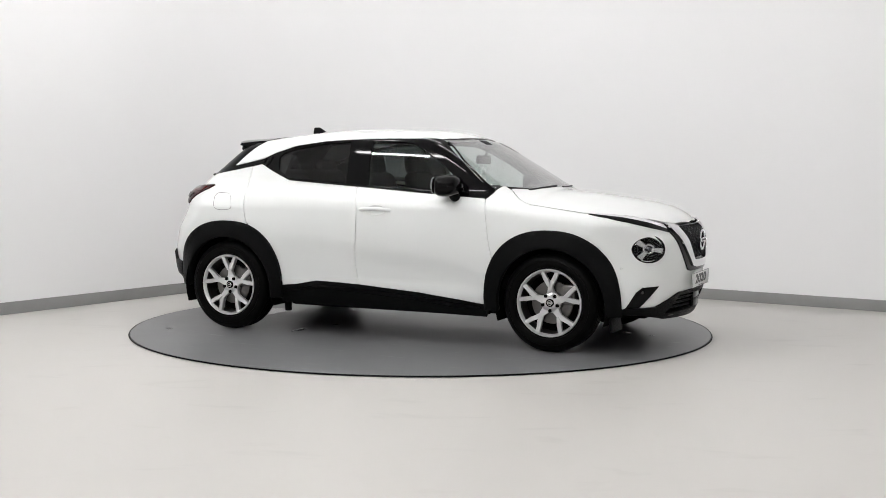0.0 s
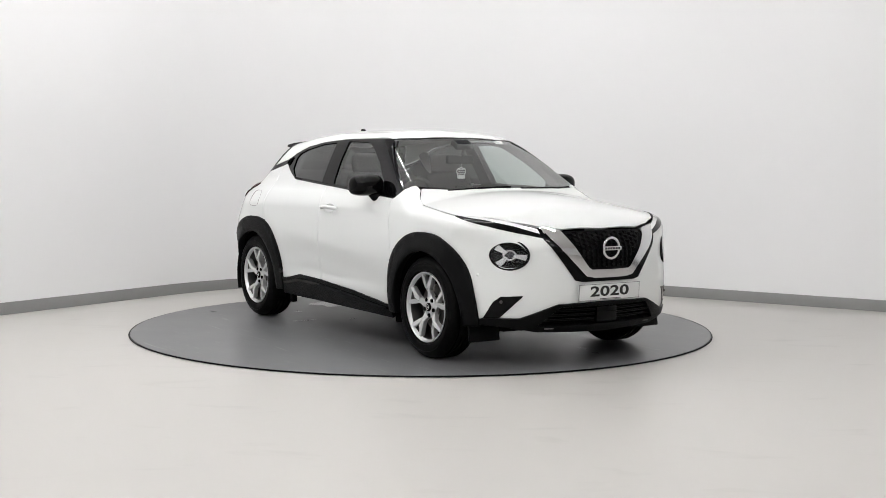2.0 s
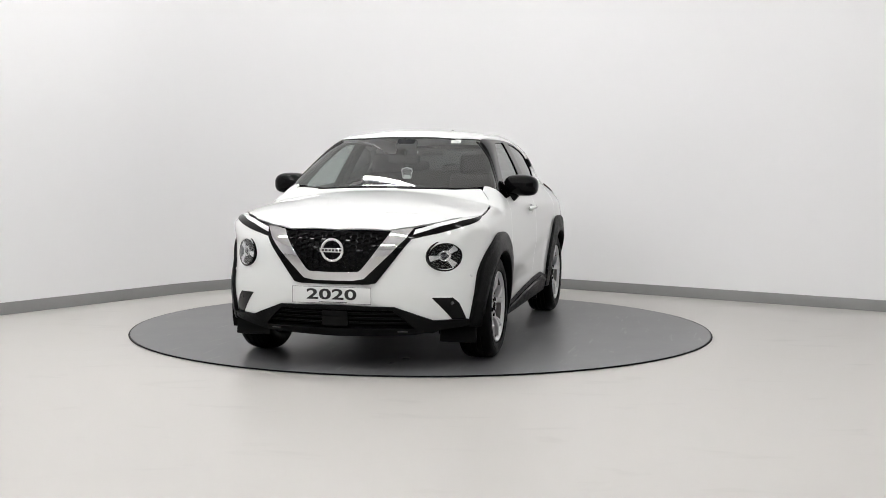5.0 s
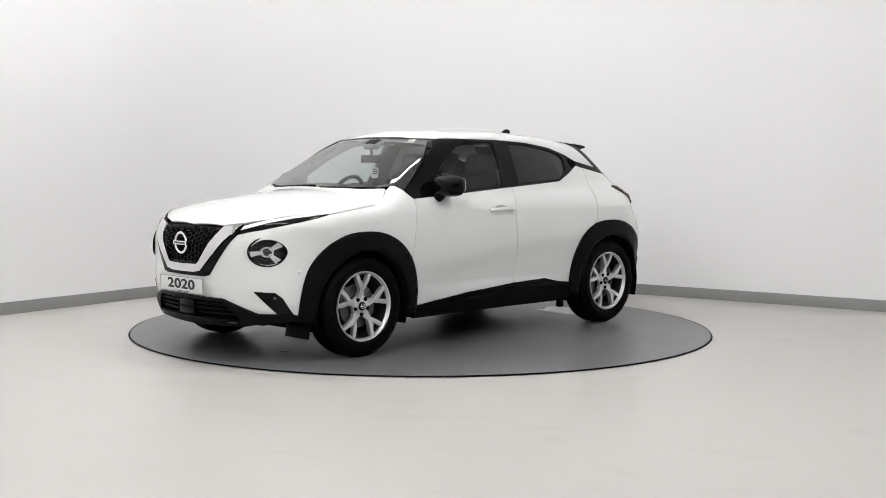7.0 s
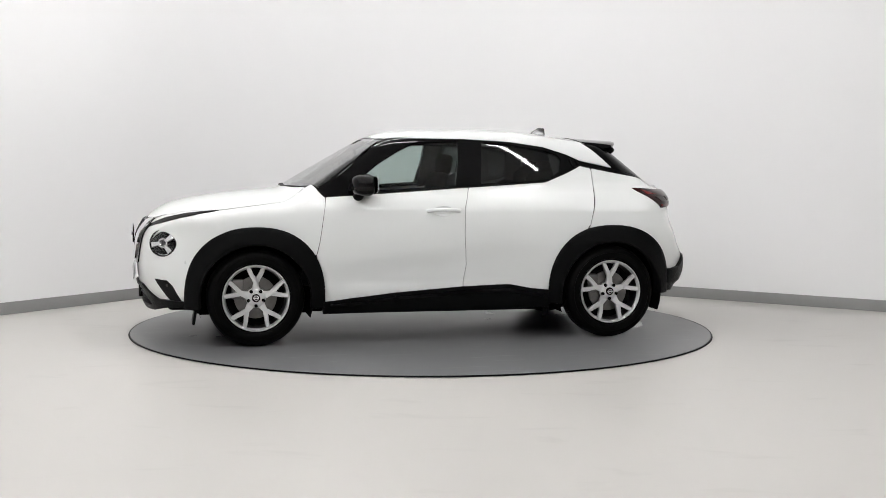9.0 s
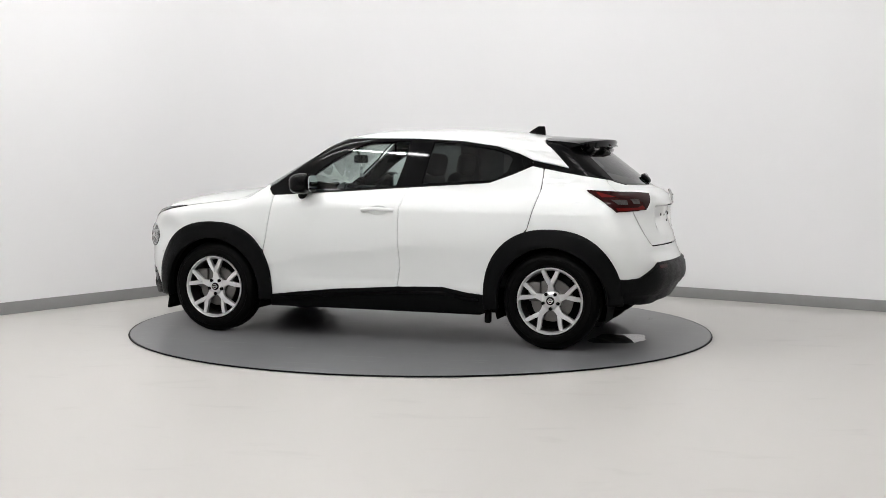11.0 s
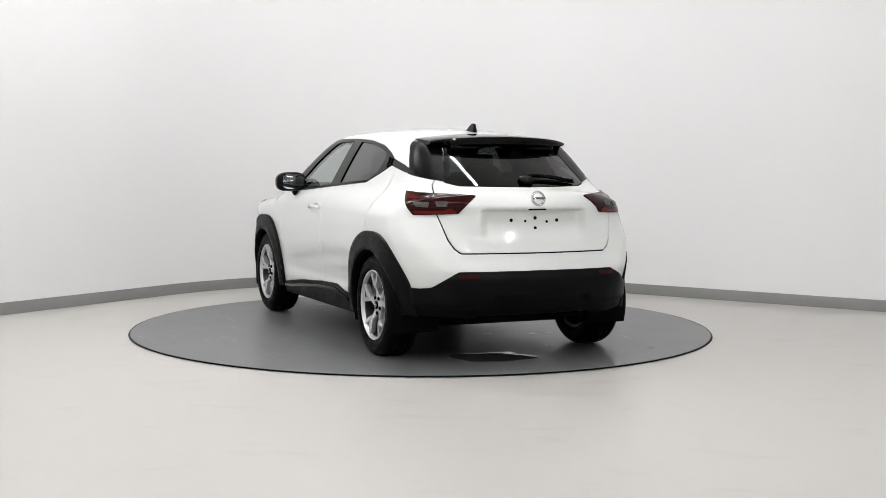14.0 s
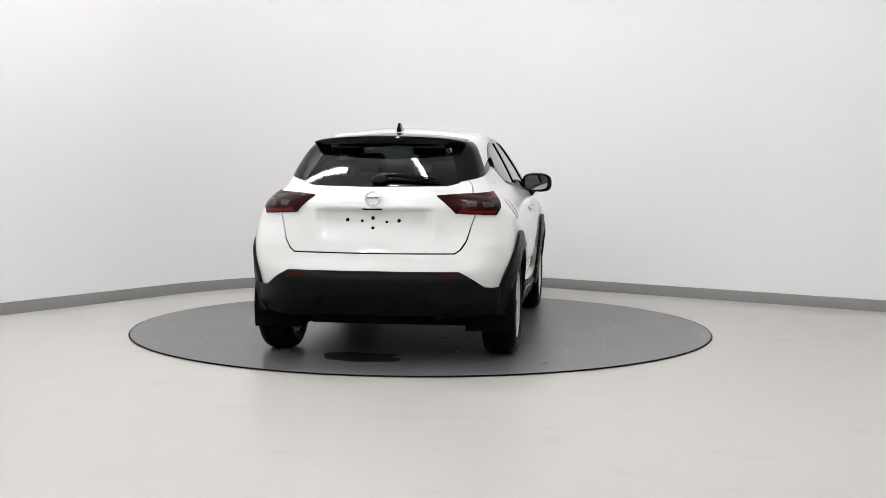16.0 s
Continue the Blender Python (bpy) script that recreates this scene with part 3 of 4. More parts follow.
        panel("handle_bowl", "side", bowl, PAINT, car, s, lift=0.0, depth=0.0, d=0.012, r=0.004,
              shape=lambda p: -0.022 * np.clip(1 - ((p[:, 0] + 0.03) / 0.080) ** 2 - ((p[:, 2] - 0.952) / 0.036) ** 2, 0, 1) ** 0.7)
        # dark lining behind the panel gaps
        panel("inner_side", "side", [(0.90, 1.04), (0.90, 0.72), (0.80, 0.62), (0.80, 0.26), (-0.80, 0.26), (-0.80, 0.55), (-1.10, 0.85), (-1.28, 0.9), (-1.28, 1.23), (-1.10, 1.24), (-0.83, 1.13), (-0.2, 1.10)], DARK, car, s, lift=-0.030, depth=0, d=0.08)
        # tail lamps
        lamp = [("s", -1.535, 1.112), ("r", 0.60, 1.098), ("r", 0.50, 1.094), ("r", 0.395, 1.088), ("r", 0.515, 0.979), ("r", 0.62, 0.972), ("s", -1.755, 0.964)]
        tl = panel("tail_lamp", "stern", lamp, DARKLENS, car, s, lift=0.010, depth=0.03, d=0.025, r=0.006, label="dark red tail lamp")
        red_a = [("s", -1.60, 1.098), ("r", 0.72, 1.091), ("r", 0.70, 1.062), ("s", -1.645, 1.062)]
        red_b = [("s", -1.745, 0.990), ("r", 0.60, 0.996), ("r", 0.56, 1.01), ("r", 0.53, 0.990), ("r", 0.55, 0.982), ("s", -1.76, 0.974)]
        panel("red_band", "stern", red_a, REDLENS, tl, s, lift=0.013, depth=0.003, d=0.02, r=0.003)
        panel("red_band", "stern", red_b, REDLENS, tl, s, lift=0.013, depth=0.003, d=0.02, r=0.003)
        for y0, y1, zc in ((0.675, 0.745, 1.030), (0.575, 0.640, 1.035)):
            panel("reversing_lens", "stern", [("r", y0 + 0.006, zc - 0.014), ("r", y1 - 0.006, zc - 0.015), ("r", y1, zc + 0.013), ("r", y0 - 0.004, zc + 0.012)], SMOKE, tl, s, lift=0.013, depth=0.003, d=0.015, r=0.004, label="clear lens in the tail lamp")
        # running lamp in the bonnet's edge
        drl = [("t", 1.565, 0.812), ("t", 1.73, 0.738), ("t", 1.885, 0.625), ("f", 0.476, 0.890), ("f", 0.443, 0.826), ("f", 0.611, 0.863), ("f", 0.765, 0.910)]
        dl = panel("running_lamp", "nose", drl, GLOSS, car, s, lift=0.004, depth=0.03, d=0.02, r=0.004, label="slim clear running lamp with dark base")
        lit = [("t", 1.585, 0.805), ("t", 1.735, 0.735), ("t", 1.890, 0.620), ("f", 0.482, 0.884), ("f", 0.476, 0.856), ("f", 0.614, 0.903), ("f", 0.735, 0.937)]
        panel("light_guide", "nose", lit, CLEARLENS, dl, s, lift=0.007, depth=0.003, d=0.02, r=0.003, label="silvery light guide")
        fog = [("f", 0.590, 0.467), ("f", 0.704, 0.464), ("f", 0.735, 0.430), ("f", 0.768, 0.322), ("f", 0.70, 0.322)]
        fg = panel("fog_lamp_recess", "nose", fog, GLOSS, car, s, lift=0.004, depth=0.02, d=0.02, r=0.005, label="black slanted bumper recess with a fog lamp")
        p0, n0 = at("front", 0.70, 0.430, 0.004)
        bm = bmesh.new()
        bmesh.ops.create_uvsphere(bm, u_segments=12, v_segments=8, radius=0.013, matrix=Matrix.Translation((p0.x - 0.004, s * (p0.y - 0.004), p0.z)))
        part("fog_lamp", bm, SMOKE, fg)
        round_lamp(car, s)
        # parking sensor
        p0, n0 = at("side", 1.80, 0.595, 0.002)
        bm = bmesh.new()
        bmesh.ops.create_uvsphere(bm, u_segments=12, v_segments=6, radius=0.011, matrix=Matrix.Translation((p0.x, s * (p0.y - 0.006), p0.z)))
        part("parking_sensor", bm, PAINT, car)
    # front wings and bumper, one white skin
    fo, _ = arch_outline(1.318)
    ar = [("s", x + (0.0 if x < 1.318 else -0.01), z) for x, z in fo if z > 0.305 and not (x < 0.90 and z < 0.64)]
    half = [("f", 0.0, 0.560), ("f", 0.214, 0.556), ("f", 0.262, 0.565), ("f", 0.462, 0.825), ("f", 0.478, 0.886), ("t", 1.895, 0.622), ("t", 1.735, 0.742),
            ("t", 1.565, 0.815), ("t", 1.36, 0.808), ("t", 1.14, 0.782), ("t", 1.045, 0.748), ("t", 0.968, 0.690), ("t", 0.915, 0.688), ("s", 0.872, 1.094), ("s", 0.828, 1.050),
            ("s", 0.849, 0.89), ("s", 0.874, 0.731), ("s", 0.897, 0.64)] + ar[::-1] + [("s", 1.80, 0.318), ("f", 0.70, 0.318), ("f", 0.594, 0.318), ("f", 0.37, 0.405), ("f", 0.0, 0.412)]
    eyes = [[("f", q * (0.662 + 0.091 * math.cos(2 * math.pi * k / 28)), 0.724 + 0.083 * math.sin(2 * math.pi * k / 28)) for k in range(28)] for q in (1, -1)]
    panel("front_wing_and_bumper", "nose", half, PAINT, car, d=0.03, r=0.006, mirror=True, holes=eyes, label="white front wings and bumper skin")
    bon = [(2.072, 0.0), (2.044, 0.317), (1.985, 0.466), (1.885, 0.612), (1.725, 0.732), (1.56, 0.803), (1.36, 0.799), (1.14, 0.772), (1.04, 0.738), (0.958, 0.676), (1.018, 0.50), (1.062, 0.25), (1.076, 0.0)]
    panel("bonnet", "top", bon, PAINT, car, d=0.035, r=0.01, mirror=True, label="white bonnet", lift=0.002)
    panel("inner_bonnet", "top", [(2.03, 0.0), (2.0, 0.40), (1.80, 0.64), (1.55, 0.77), (1.1, 0.75), (0.97, 0.66), (0.97, 0.0)], DARK, car, lift=-0.035, depth=0, d=0.08, mirror=True)
    panel("scuttle", "top", [(1.085, 0.0), (1.065, 0.35), (0.985, 0.66), (0.94, 0.655), (1.035, 0.38), (1.066, 0.0)], CLAD, car, lift=-0.008, depth=0.02, d=0.03, mirror=True, label="black scuttle below the windscreen")
    edge = [("s", 0.398, 1.456), ("s", 0.580, 1.318), ("s", 0.784, 1.160), ("s", 0.872, 1.102)]
    panel("windscreen", "top", [(0.420, 0.0), (0.400, 0.35), (0.345, 0.555)] + edge + [(0.945, 0.64), (1.035, 0.40), (1.072, 0.0)], SCREEN, car, lift=-0.003, depth=0, d=0.02, mirror=True, r=0.01).visible_shadow = False
    rim = resolve("top", edge)
    for sgn in (1, -1):
        panel("screen_edge", "top", [(x, y + 0.004) for x, y in rim] + [(x, y - 0.011) for x, y in rim[::-1]], GLOSS, car, sgn, lift=0.001, depth=0.006, d=0.014, r=0.003)
    panel("screen_header", "top", [(0.416, 0.0), (0.396, 0.35), (0.342, 0.550), (0.356, 0.547), (0.412, 0.35), (0.432, 0.0)], GLOSS, car, lift=0.0005, depth=0.004, d=0.03, r=0.004, mirror=True)
    # roof with its rails and rear pillars
    rail = [("s", x, z + 0.005) for x, z in DLO_TOP[::-1]]
    roof = [("t", 0.413, 0.0), ("t", 0.393, 0.35), ("t", 0.340, 0.545)] + rail + [("s", -1.395, 1.271), ("s", -1.285, 1.375), ("s", -1.195, 1.445), ("t", -1.165, 0.42), ("t", -1.19, 0.0)]
    panel("roof", "over", roof, PAINT, car, d=0.035, r=0.008, mirror=True, label="white roof with slim rails")
    panel("headliner", "top", [(0.30, 0.0), (0.28, 0.48), (-0.9, 0.48), (-1.15, 0.42), (-1.2, 0.0)], LINER, car, lift=-0.045, depth=0, d=0.08, mirror=True)
    # rear
    ro, _ = arch_outline(-1.318)
    ar = [("s", x + (0.01 if x < -1.318 else 0.0), z) for x, z in ro if z > 0.42 and x < -1.115]
    half = [("r", 0.0, 0.721), ("r", 0.524, 0.721), ("r", 0.563, 0.750), ("r", 0.596, 0.806), ("r", 0.643, 0.967), ("r", 0.643, 1.06), ("r", 0.60, 1.16), ("r", 0.573, 1.187),
            ("s", -1.69, 1.178), ("s", -1.45, 1.220), ("s", -1.222, 1.262), ("s", -1.223, 1.222), ("s", -1.219, 1.108), ("s", -1.174, 0.922), ("s", -1.155, 0.850)] + ar
    half += [("s", -1.79, 0.50), ("r", 0.755, 0.498), ("r", 0.697, 0.508), ("r", 0.588, 0.590), ("r", 0.552, 0.609), ("r", 0.0, 0.612)]
    panel("rear_wing_and_bumper", "stern", half, PAINT, car, d=0.03, r=0.006, mirror=True, label="white rear wings and bumper skin")
    gate = [("r", 0.0, 1.143), ("r", 0.447, 1.149), ("r", 0.566, 1.184), ("r", 0.594, 1.158), ("r", 0.634, 1.06), ("r", 0.634, 0.967), ("r", 0.585, 0.808), ("r", 0.552, 0.757), ("r", 0.520, 0.732), ("r", 0.0, 0.732)]
    tg = panel("tailgate", "stern", gate, PAINT, car, d=0.013, r=0.008, mirror=True, label="white tailgate with bare plate recess")
    panel("inner_tail", "stern", [("r", 0.0, 1.12), ("r", 0.55, 1.15), ("r", 0.66, 1.0), ("r", 0.64, 0.66), ("r", 0.0, 0.64)], DARK, car, lift=-0.035, depth=0, d=0.08, mirror=True)
    rg = [(0.0, 1.435), (0.36, 1.432), (0.41, 1.42), (0.49, 1.25), (0.52, 1.178), (0.447, 1.156), (0.0, 1.149)]
    panel("rear_window", "rear", rg, PRIVACY, car, lift=-0.002, depth=0, d=0.02, mirror=True, label="dark tinted rear window").visible_shadow = False
    for sgn in (1, -1):
        fin = [("s", -1.403, 1.262), ("s", -1.293, 1.375), ("s", -1.203, 1.445), ("r", 0.40, 1.44), ("r", 0.435, 1.37), ("r", 0.485, 1.25), ("r", 0.515, 1.178), ("r", 0.566, 1.192), ("s", -1.69, 1.184)]
        panel("rear_pillar_trim", "stern", fin, SATIN, car, sgn, lift=0.001, d=0.03, r=0.006)
        rf = [("r", 0.430, 0.594), ("r", 0.552, 0.592), ("r", 0.552, 0.572), ("r", 0.430, 0.574)]
        panel("rear_reflector", "stern", rf, DIMLENS, car, sgn, lift=0.020, depth=0.004, d=0.03, r=0.003, label="slim red bumper reflector")
    blk = [("r", 0.0, 0.616), ("r", 0.552, 0.613), ("r", 0.588, 0.594), ("r", 0.697, 0.512), ("r", 0.755, 0.502), ("s", -1.79, 0.505), ("s", -1.79, 0.335), ("r", 0.62, 0.320), ("r", 0.45, 0.315), ("r", 0.373, 0.330), ("r", 0.0, 0.332)]
    ledge = lambda p: 0.018 * step(0.445, 0.470, p[:, 2] + 0.07 * step(0.30, 0.40, np.abs(p[:, 1]))) * step(0.60, 0.57, p[:, 2])
    panel("rear_lower_bumper", "stern", blk, CLAD, car, lift=0.005, depth=0.03, d=0.02, r=0.006, mirror=True, label="black lower rear bumper", shape=ledge)
    blk = [("f", 0.0, 0.418), ("f", 0.37, 0.411), ("f", 0.594, 0.324), ("f", 0.70, 0.324), ("s", 1.815, 0.322), ("s", 1.80, 0.285), ("f", 0.66, 0.272), ("f", 0.48, 0.240), ("f", 0.0, 0.228)]
    panel("front_lower_bumper", "nose", blk, CLAD, car, lift=0.018, depth=0.05, d=0.025, r=0.008, mirror=True, holes=([("f", 0.36, 0.395), ("f", 0.49, 0.275)] + [("f", -0.49, 0.275), ("f", -0.36, 0.395)],), label="black lower front bumper with air intake")
    panel("intake_backing", "nose", [("f", 0.0, 0.41), ("f", 0.40, 0.41), ("f", 0.53, 0.26), ("f", 0.0, 0.25)], DARK, car, lift=-0.03, depth=0, d=0.05, mirror=True)
    for z, w in ((0.365, 0.40), (0.335, 0.43), (0.305, 0.46)):
        bm = bmesh.new()
        tube(bm, [at("front", -w + 2 * w * k / 12, z, -0.004)[0] for k in range(13)], 0.007, 6)
        part("intake_slat", bm, CLAD, car)
    p0, _ = at("front", 0.0, 0.34, 0.0)
    bm = bmesh.new()
    rbox(bm, (p0.x + 0.002, 0.0, 0.335), (0.03, 0.17, 0.10), 0.006, 2)
    part("radar_cover", bm, GLOSS, car)
    for sgn in (1, -1):
        bm = bmesh.new()
        tube(bm, [at("front", sgn * y, 0.262, 0.022)[0] for y in (0.38, 0.41, 0.44)], 0.004, 6)
        part("bumper_accent", bm, STEEL, car)


def round_lamp(car, s):
    """Round headlamp: dark bowl, three bright arms, projector and a clear cover."""
    c, n = at("front", 0.662, 0.724, -0.008)
    base = new("headlamp")
    base.parent = car
    base["label"] = "round headlamp with three bright arms under clear glass"
    z = Vector((math.cos(radians(45)), math.sin(radians(45)), 0.10)).normalized()
    x = Vector((-z.y, z.x, 0)).normalized()
    y = z.cross(x)
    m = Matrix((x, y, z)).transposed().to_4x4()
    m.translation = c
    if s < 0:
        m = Matrix.Diagonal((1, -1, 1, 1)) @ m

    def add(name, bm, material, label=""):
        bmesh.ops.transform(bm, matrix=m @ Matrix.Diagonal((1.30, 0.97, 1, 1)), verts=bm.verts)
        bmesh.ops.recalc_face_normals(bm, faces=bm.faces)
        return part(name, bm, material, base, label)

    R = 0.094
    yz = Matrix.Rotation(math.pi / 2, 4, "X")
    bm = bmesh.new()
    lathe(bm, [(R + 0.005, -0.025), (R + 0.005, 0.002), (R, 0.004), (R - 0.006, 0.0), (R - 0.012, -0.012)], n=40)
    bmesh.ops.transform(bm, matrix=yz, verts=bm.verts)
    add("bezel", bm, GLOSS)
    bm = bmesh.new()
    lathe(bm, [(R - 0.004, -0.004), (R * 0.8, -0.018), (R * 0.45, -0.026), (0.0005, -0.028)], n=40)
    bmesh.ops.transform(bm, matrix=yz, verts=bm.verts)
    add("bowl", bm, GLOSS, "dark glossy bowl")
    for a in (radians(190), radians(38), radians(312)):
        bm = bmesh.new()
        prism(bm, [(0.018, -0.010), (0.045, -0.011), (R - 0.010, -0.021), (R - 0.007, 0.0), (R - 0.010, 0.021), (0.045, 0.011), (0.018, 0.010)], -0.020, 0.002, lambda u, v, w: Vector((u, v, w)))
        bmesh.ops.bevel(bm, geom=list(bm.edges), offset=0.002, segments=1, affect="EDGES")
        bmesh.ops.transform(bm, matrix=Matrix.Rotation(a, 4, "Z"), verts=bm.verts)
        add("lamp_arm", bm, LAMPCHROME)
    bm = bmesh.new()
    bmesh.ops.create_uvsphere(bm, u_segments=20, v_segments=12, radius=0.024, matrix=Matrix.Translation((0, 0, -0.014)))
    add("projector", bm, DARKGLASS, "dark projector lens")
    bm = bmesh.new()
    lathe(bm, [(0.034, -0.012), (0.035, 0.004), (0.031, 0.007), (0.025, 0.003), (0.024, -0.012)], n=32)
    bmesh.ops.transform(bm, matrix=yz, verts=bm.verts)
    add("projector_ring", bm, LAMPCHROME, "bright ring round the projector")
    bm = bmesh.new()
    lathe(bm, [(R - 0.002, 0.003), (R * 0.75, 0.008), (R * 0.4, 0.011), (0.0005, 0.012)], n=40)
    bmesh.ops.transform(bm, matrix=yz, verts=bm.verts)
    add("cover_glass", bm, LAMPGLASS).visible_shadow = False


DARKGLASS = mat("dark_projector_glass", (0.03, 0.03, 0.035), 0.05, coat=1.0, vary=0.1)


def build_front_details(car):
    v_out = [(0.0, 0.574), (0.126, 0.575), (0.192, 0.587), (0.428, 0.819), (0.474, 0.888)]
    v_in = [(0.345, 0.868), (0.318, 0.822), (0.176, 0.642), (0.155, 0.628), (0.0, 0.624)]
    blk = [("f", 0.0, 0.551), ("f", 0.216, 0.551), ("f", 0.264, 0.560), ("f", 0.464, 0.822), ("f", 0.482, 0.888), ("f", 0.40, 0.884), ("f", 0.18, 0.60), ("f", 0.0, 0.59)]
    panel("grille_surround", "front", [p[1:] for p in blk], GLOSS, car, lift=0.010, depth=0.04, d=0.02, r=0.006, mirror=True, label="gloss black V-shaped grille surround")
    panel("chrome_v", "front", v_out + v_in, CHROME, car, lift=0.022, depth=0.03, d=0.02, r=0.005, mirror=True, label="bright chrome V round the grille")
    panel("grille_backing", "front", [(0.0, 0.60), (0.17, 0.61), (0.36, 0.868), (0.0, 0.874)], GLOSS, car, lift=0.003, depth=0.0, d=0.03, r=0.004, mirror=True, label="black grille backing")
    # honeycomb of raised bars
    bm = bmesh.new()
    w, h = 0.052, 0.030
    zone = [(-0.338, 0.868), (0.338, 0.868), (0.172, 0.632), (-0.172, 0.632)]
    cells = []
    for j in range(17):
        for i in range(-8, 9):
            y = i * w * 1.55 + (w * 0.775 if j % 2 else 0)
            z = 0.64 + j * h * 0.5
            cell = [(y + w / 2 * cx, z + h / 2 * cz) for cx, cz in ((-1, 0), (-0.55, 0.97), (0.55, 0.97), (1, 0), (0.55, -0.97), (-0.55, -0.97))]
            if all(inside(np.array(cell), zone)):
                cells += cell
    q = meet(*rays("front", np.array(cells)))
    q = q + outward(q) * 0.013
    for k0 in range(0, len(q), 6):
        out = [Vector(p) for p in q[k0:k0 + 6]]
        c = sum(out, Vector()) / 6
        ring_o = [bm.verts.new(p) for p in out]
        ring_m = [bm.verts.new(c + (p - c) * 0.86 + Vector((0.001, 0, 0))) for p in out]
        ring_i = [bm.verts.new(c + (p - c) * 0.80 - Vector((0.010, 0, 0))) for p in out]
        for k in range(6):
            bm.faces.new((ring_o[k], ring_o[(k + 1) % 6], ring_m[(k + 1) % 6], ring_m[k]))
            bm.faces.new((ring_m[k], ring_m[(k + 1) % 6], ring_i[(k + 1) % 6], ring_i[k]))
    part("grille_mesh", bm, CHROMEDARK, car, "black honeycomb grille", smooth=False)
    # round badge with a bar
    badge("front_badge", car, Vector((2.172, -0.004, 0.761)), 1, 0.066)
    badge("rear_badge", car, Vector((-2.018, 0, 1.075)), -1, 0.043)
    display_plate(car)


CHROMEDARK = mat("gloss_black_grille", (0.004, 0.004, 0.0045), 0.25, spec=0.12, vary=0.1, vary_scale=20)


def badge(name, car, c, way, r):
    bm = bmesh.new()
    n, t = 40, 10
    rings = []
    for i in range(n):
        a = 2 * math.pi * i / n
        rings.append([bm.verts.new((way * 0.007 * math.sin(2 * math.pi * k / t), (r + 0.009 * math.cos(2 * math.pi * k / t)) * math.cos(a), (r + 0.009 * math.cos(2 * math.pi * k / t)) * math.sin(a))) for k in range(t)])
    for i in range(n):
        for k in range(t):
            bm.faces.new((rings[i][k], rings[(i + 1) % n][k], rings[(i + 1) % n][(k + 1) % t], rings[i][(k + 1) % t]))
    rbox(bm, (way * 0.006, 0, 0), (0.012, r * 2.35, r * 0.42), 0.003, 2)
    bmesh.ops.recalc_face_normals(bm, faces=bm.faces)
    ob = part(name, bm, CHROME, car, "chrome ring badge with a cross bar")
    ob.location = c
    if way < 0:
        ob.rotation_euler = (0, radians(14), 0)
    bm = bmesh.new()
    for k in range(6):
        rbox(bm, (way * 0.0125, (k - 2.5) * r * 0.34, 0), (0.002, r * 0.22, r * 0.20), 0.0004, 1)
    part("badge_bars", bm, INK, ob, smooth=False)


def display_plate(car):
    bm = bmesh.new()
    rbox(bm, (0, 0, 0), (0.006, 0.515, 0.105), 0.0025, 2)
    ob = part("display_plate", bm, PLATE, car, "white display plate with black digits 2020")
    ob.location = (2.166, -0.010, 0.482)
    ob.rotation_euler = (0, radians(2), 0)
    font = bpy.data.curves.new("digits", "FONT")
    font.body, font.size, font.align_x, font.align_y = "2020", 0.090, "CENTER", "CENTER"
    font.extrude, font.offset, font.space_character = 0.0012, 0.0022, 1.05
    tmp = bpy.data.objects.new("digits_curve", font)
    scene.collection.objects.link(tmp)
    bpy.context.view_layer.update()
    me = bpy.data.meshes.new_from_object(tmp.evaluated_get(bpy.context.evaluated_depsgraph_get()))
    bpy.data.objects.remove(tmp)
    me.materials.clear()
    me.materials.append(INK)
    dig = new("digits", me)
    dig.parent = ob
    dig.matrix_basis = Matrix(((0, 0, 1, 0.0040), (1.75, 0, 0, 0), (0, 1, 0, 0.002), (0, 0, 0, 1)))
    bm = bmesh.new()
    rbox(bm, (0.0033, 0.01, -0.044), (0.001, 0.18, 0.004), 0, 1)
    part("small_print", bm, INK, ob, smooth=False)
    bm = bmesh.new()
    for y0, z0, sy, sz in ((0, 0.051, 0.512, 0.002), (0, -0.051, 0.512, 0.002), (0.255, 0, 0.002, 0.102), (-0.255, 0, 0.002, 0.102)):
        rbox(bm, (0.0032, y0, z0), (0.001, sy, sz), 0, 1)
    part("plate_border", bm, INK, ob, smooth=False)


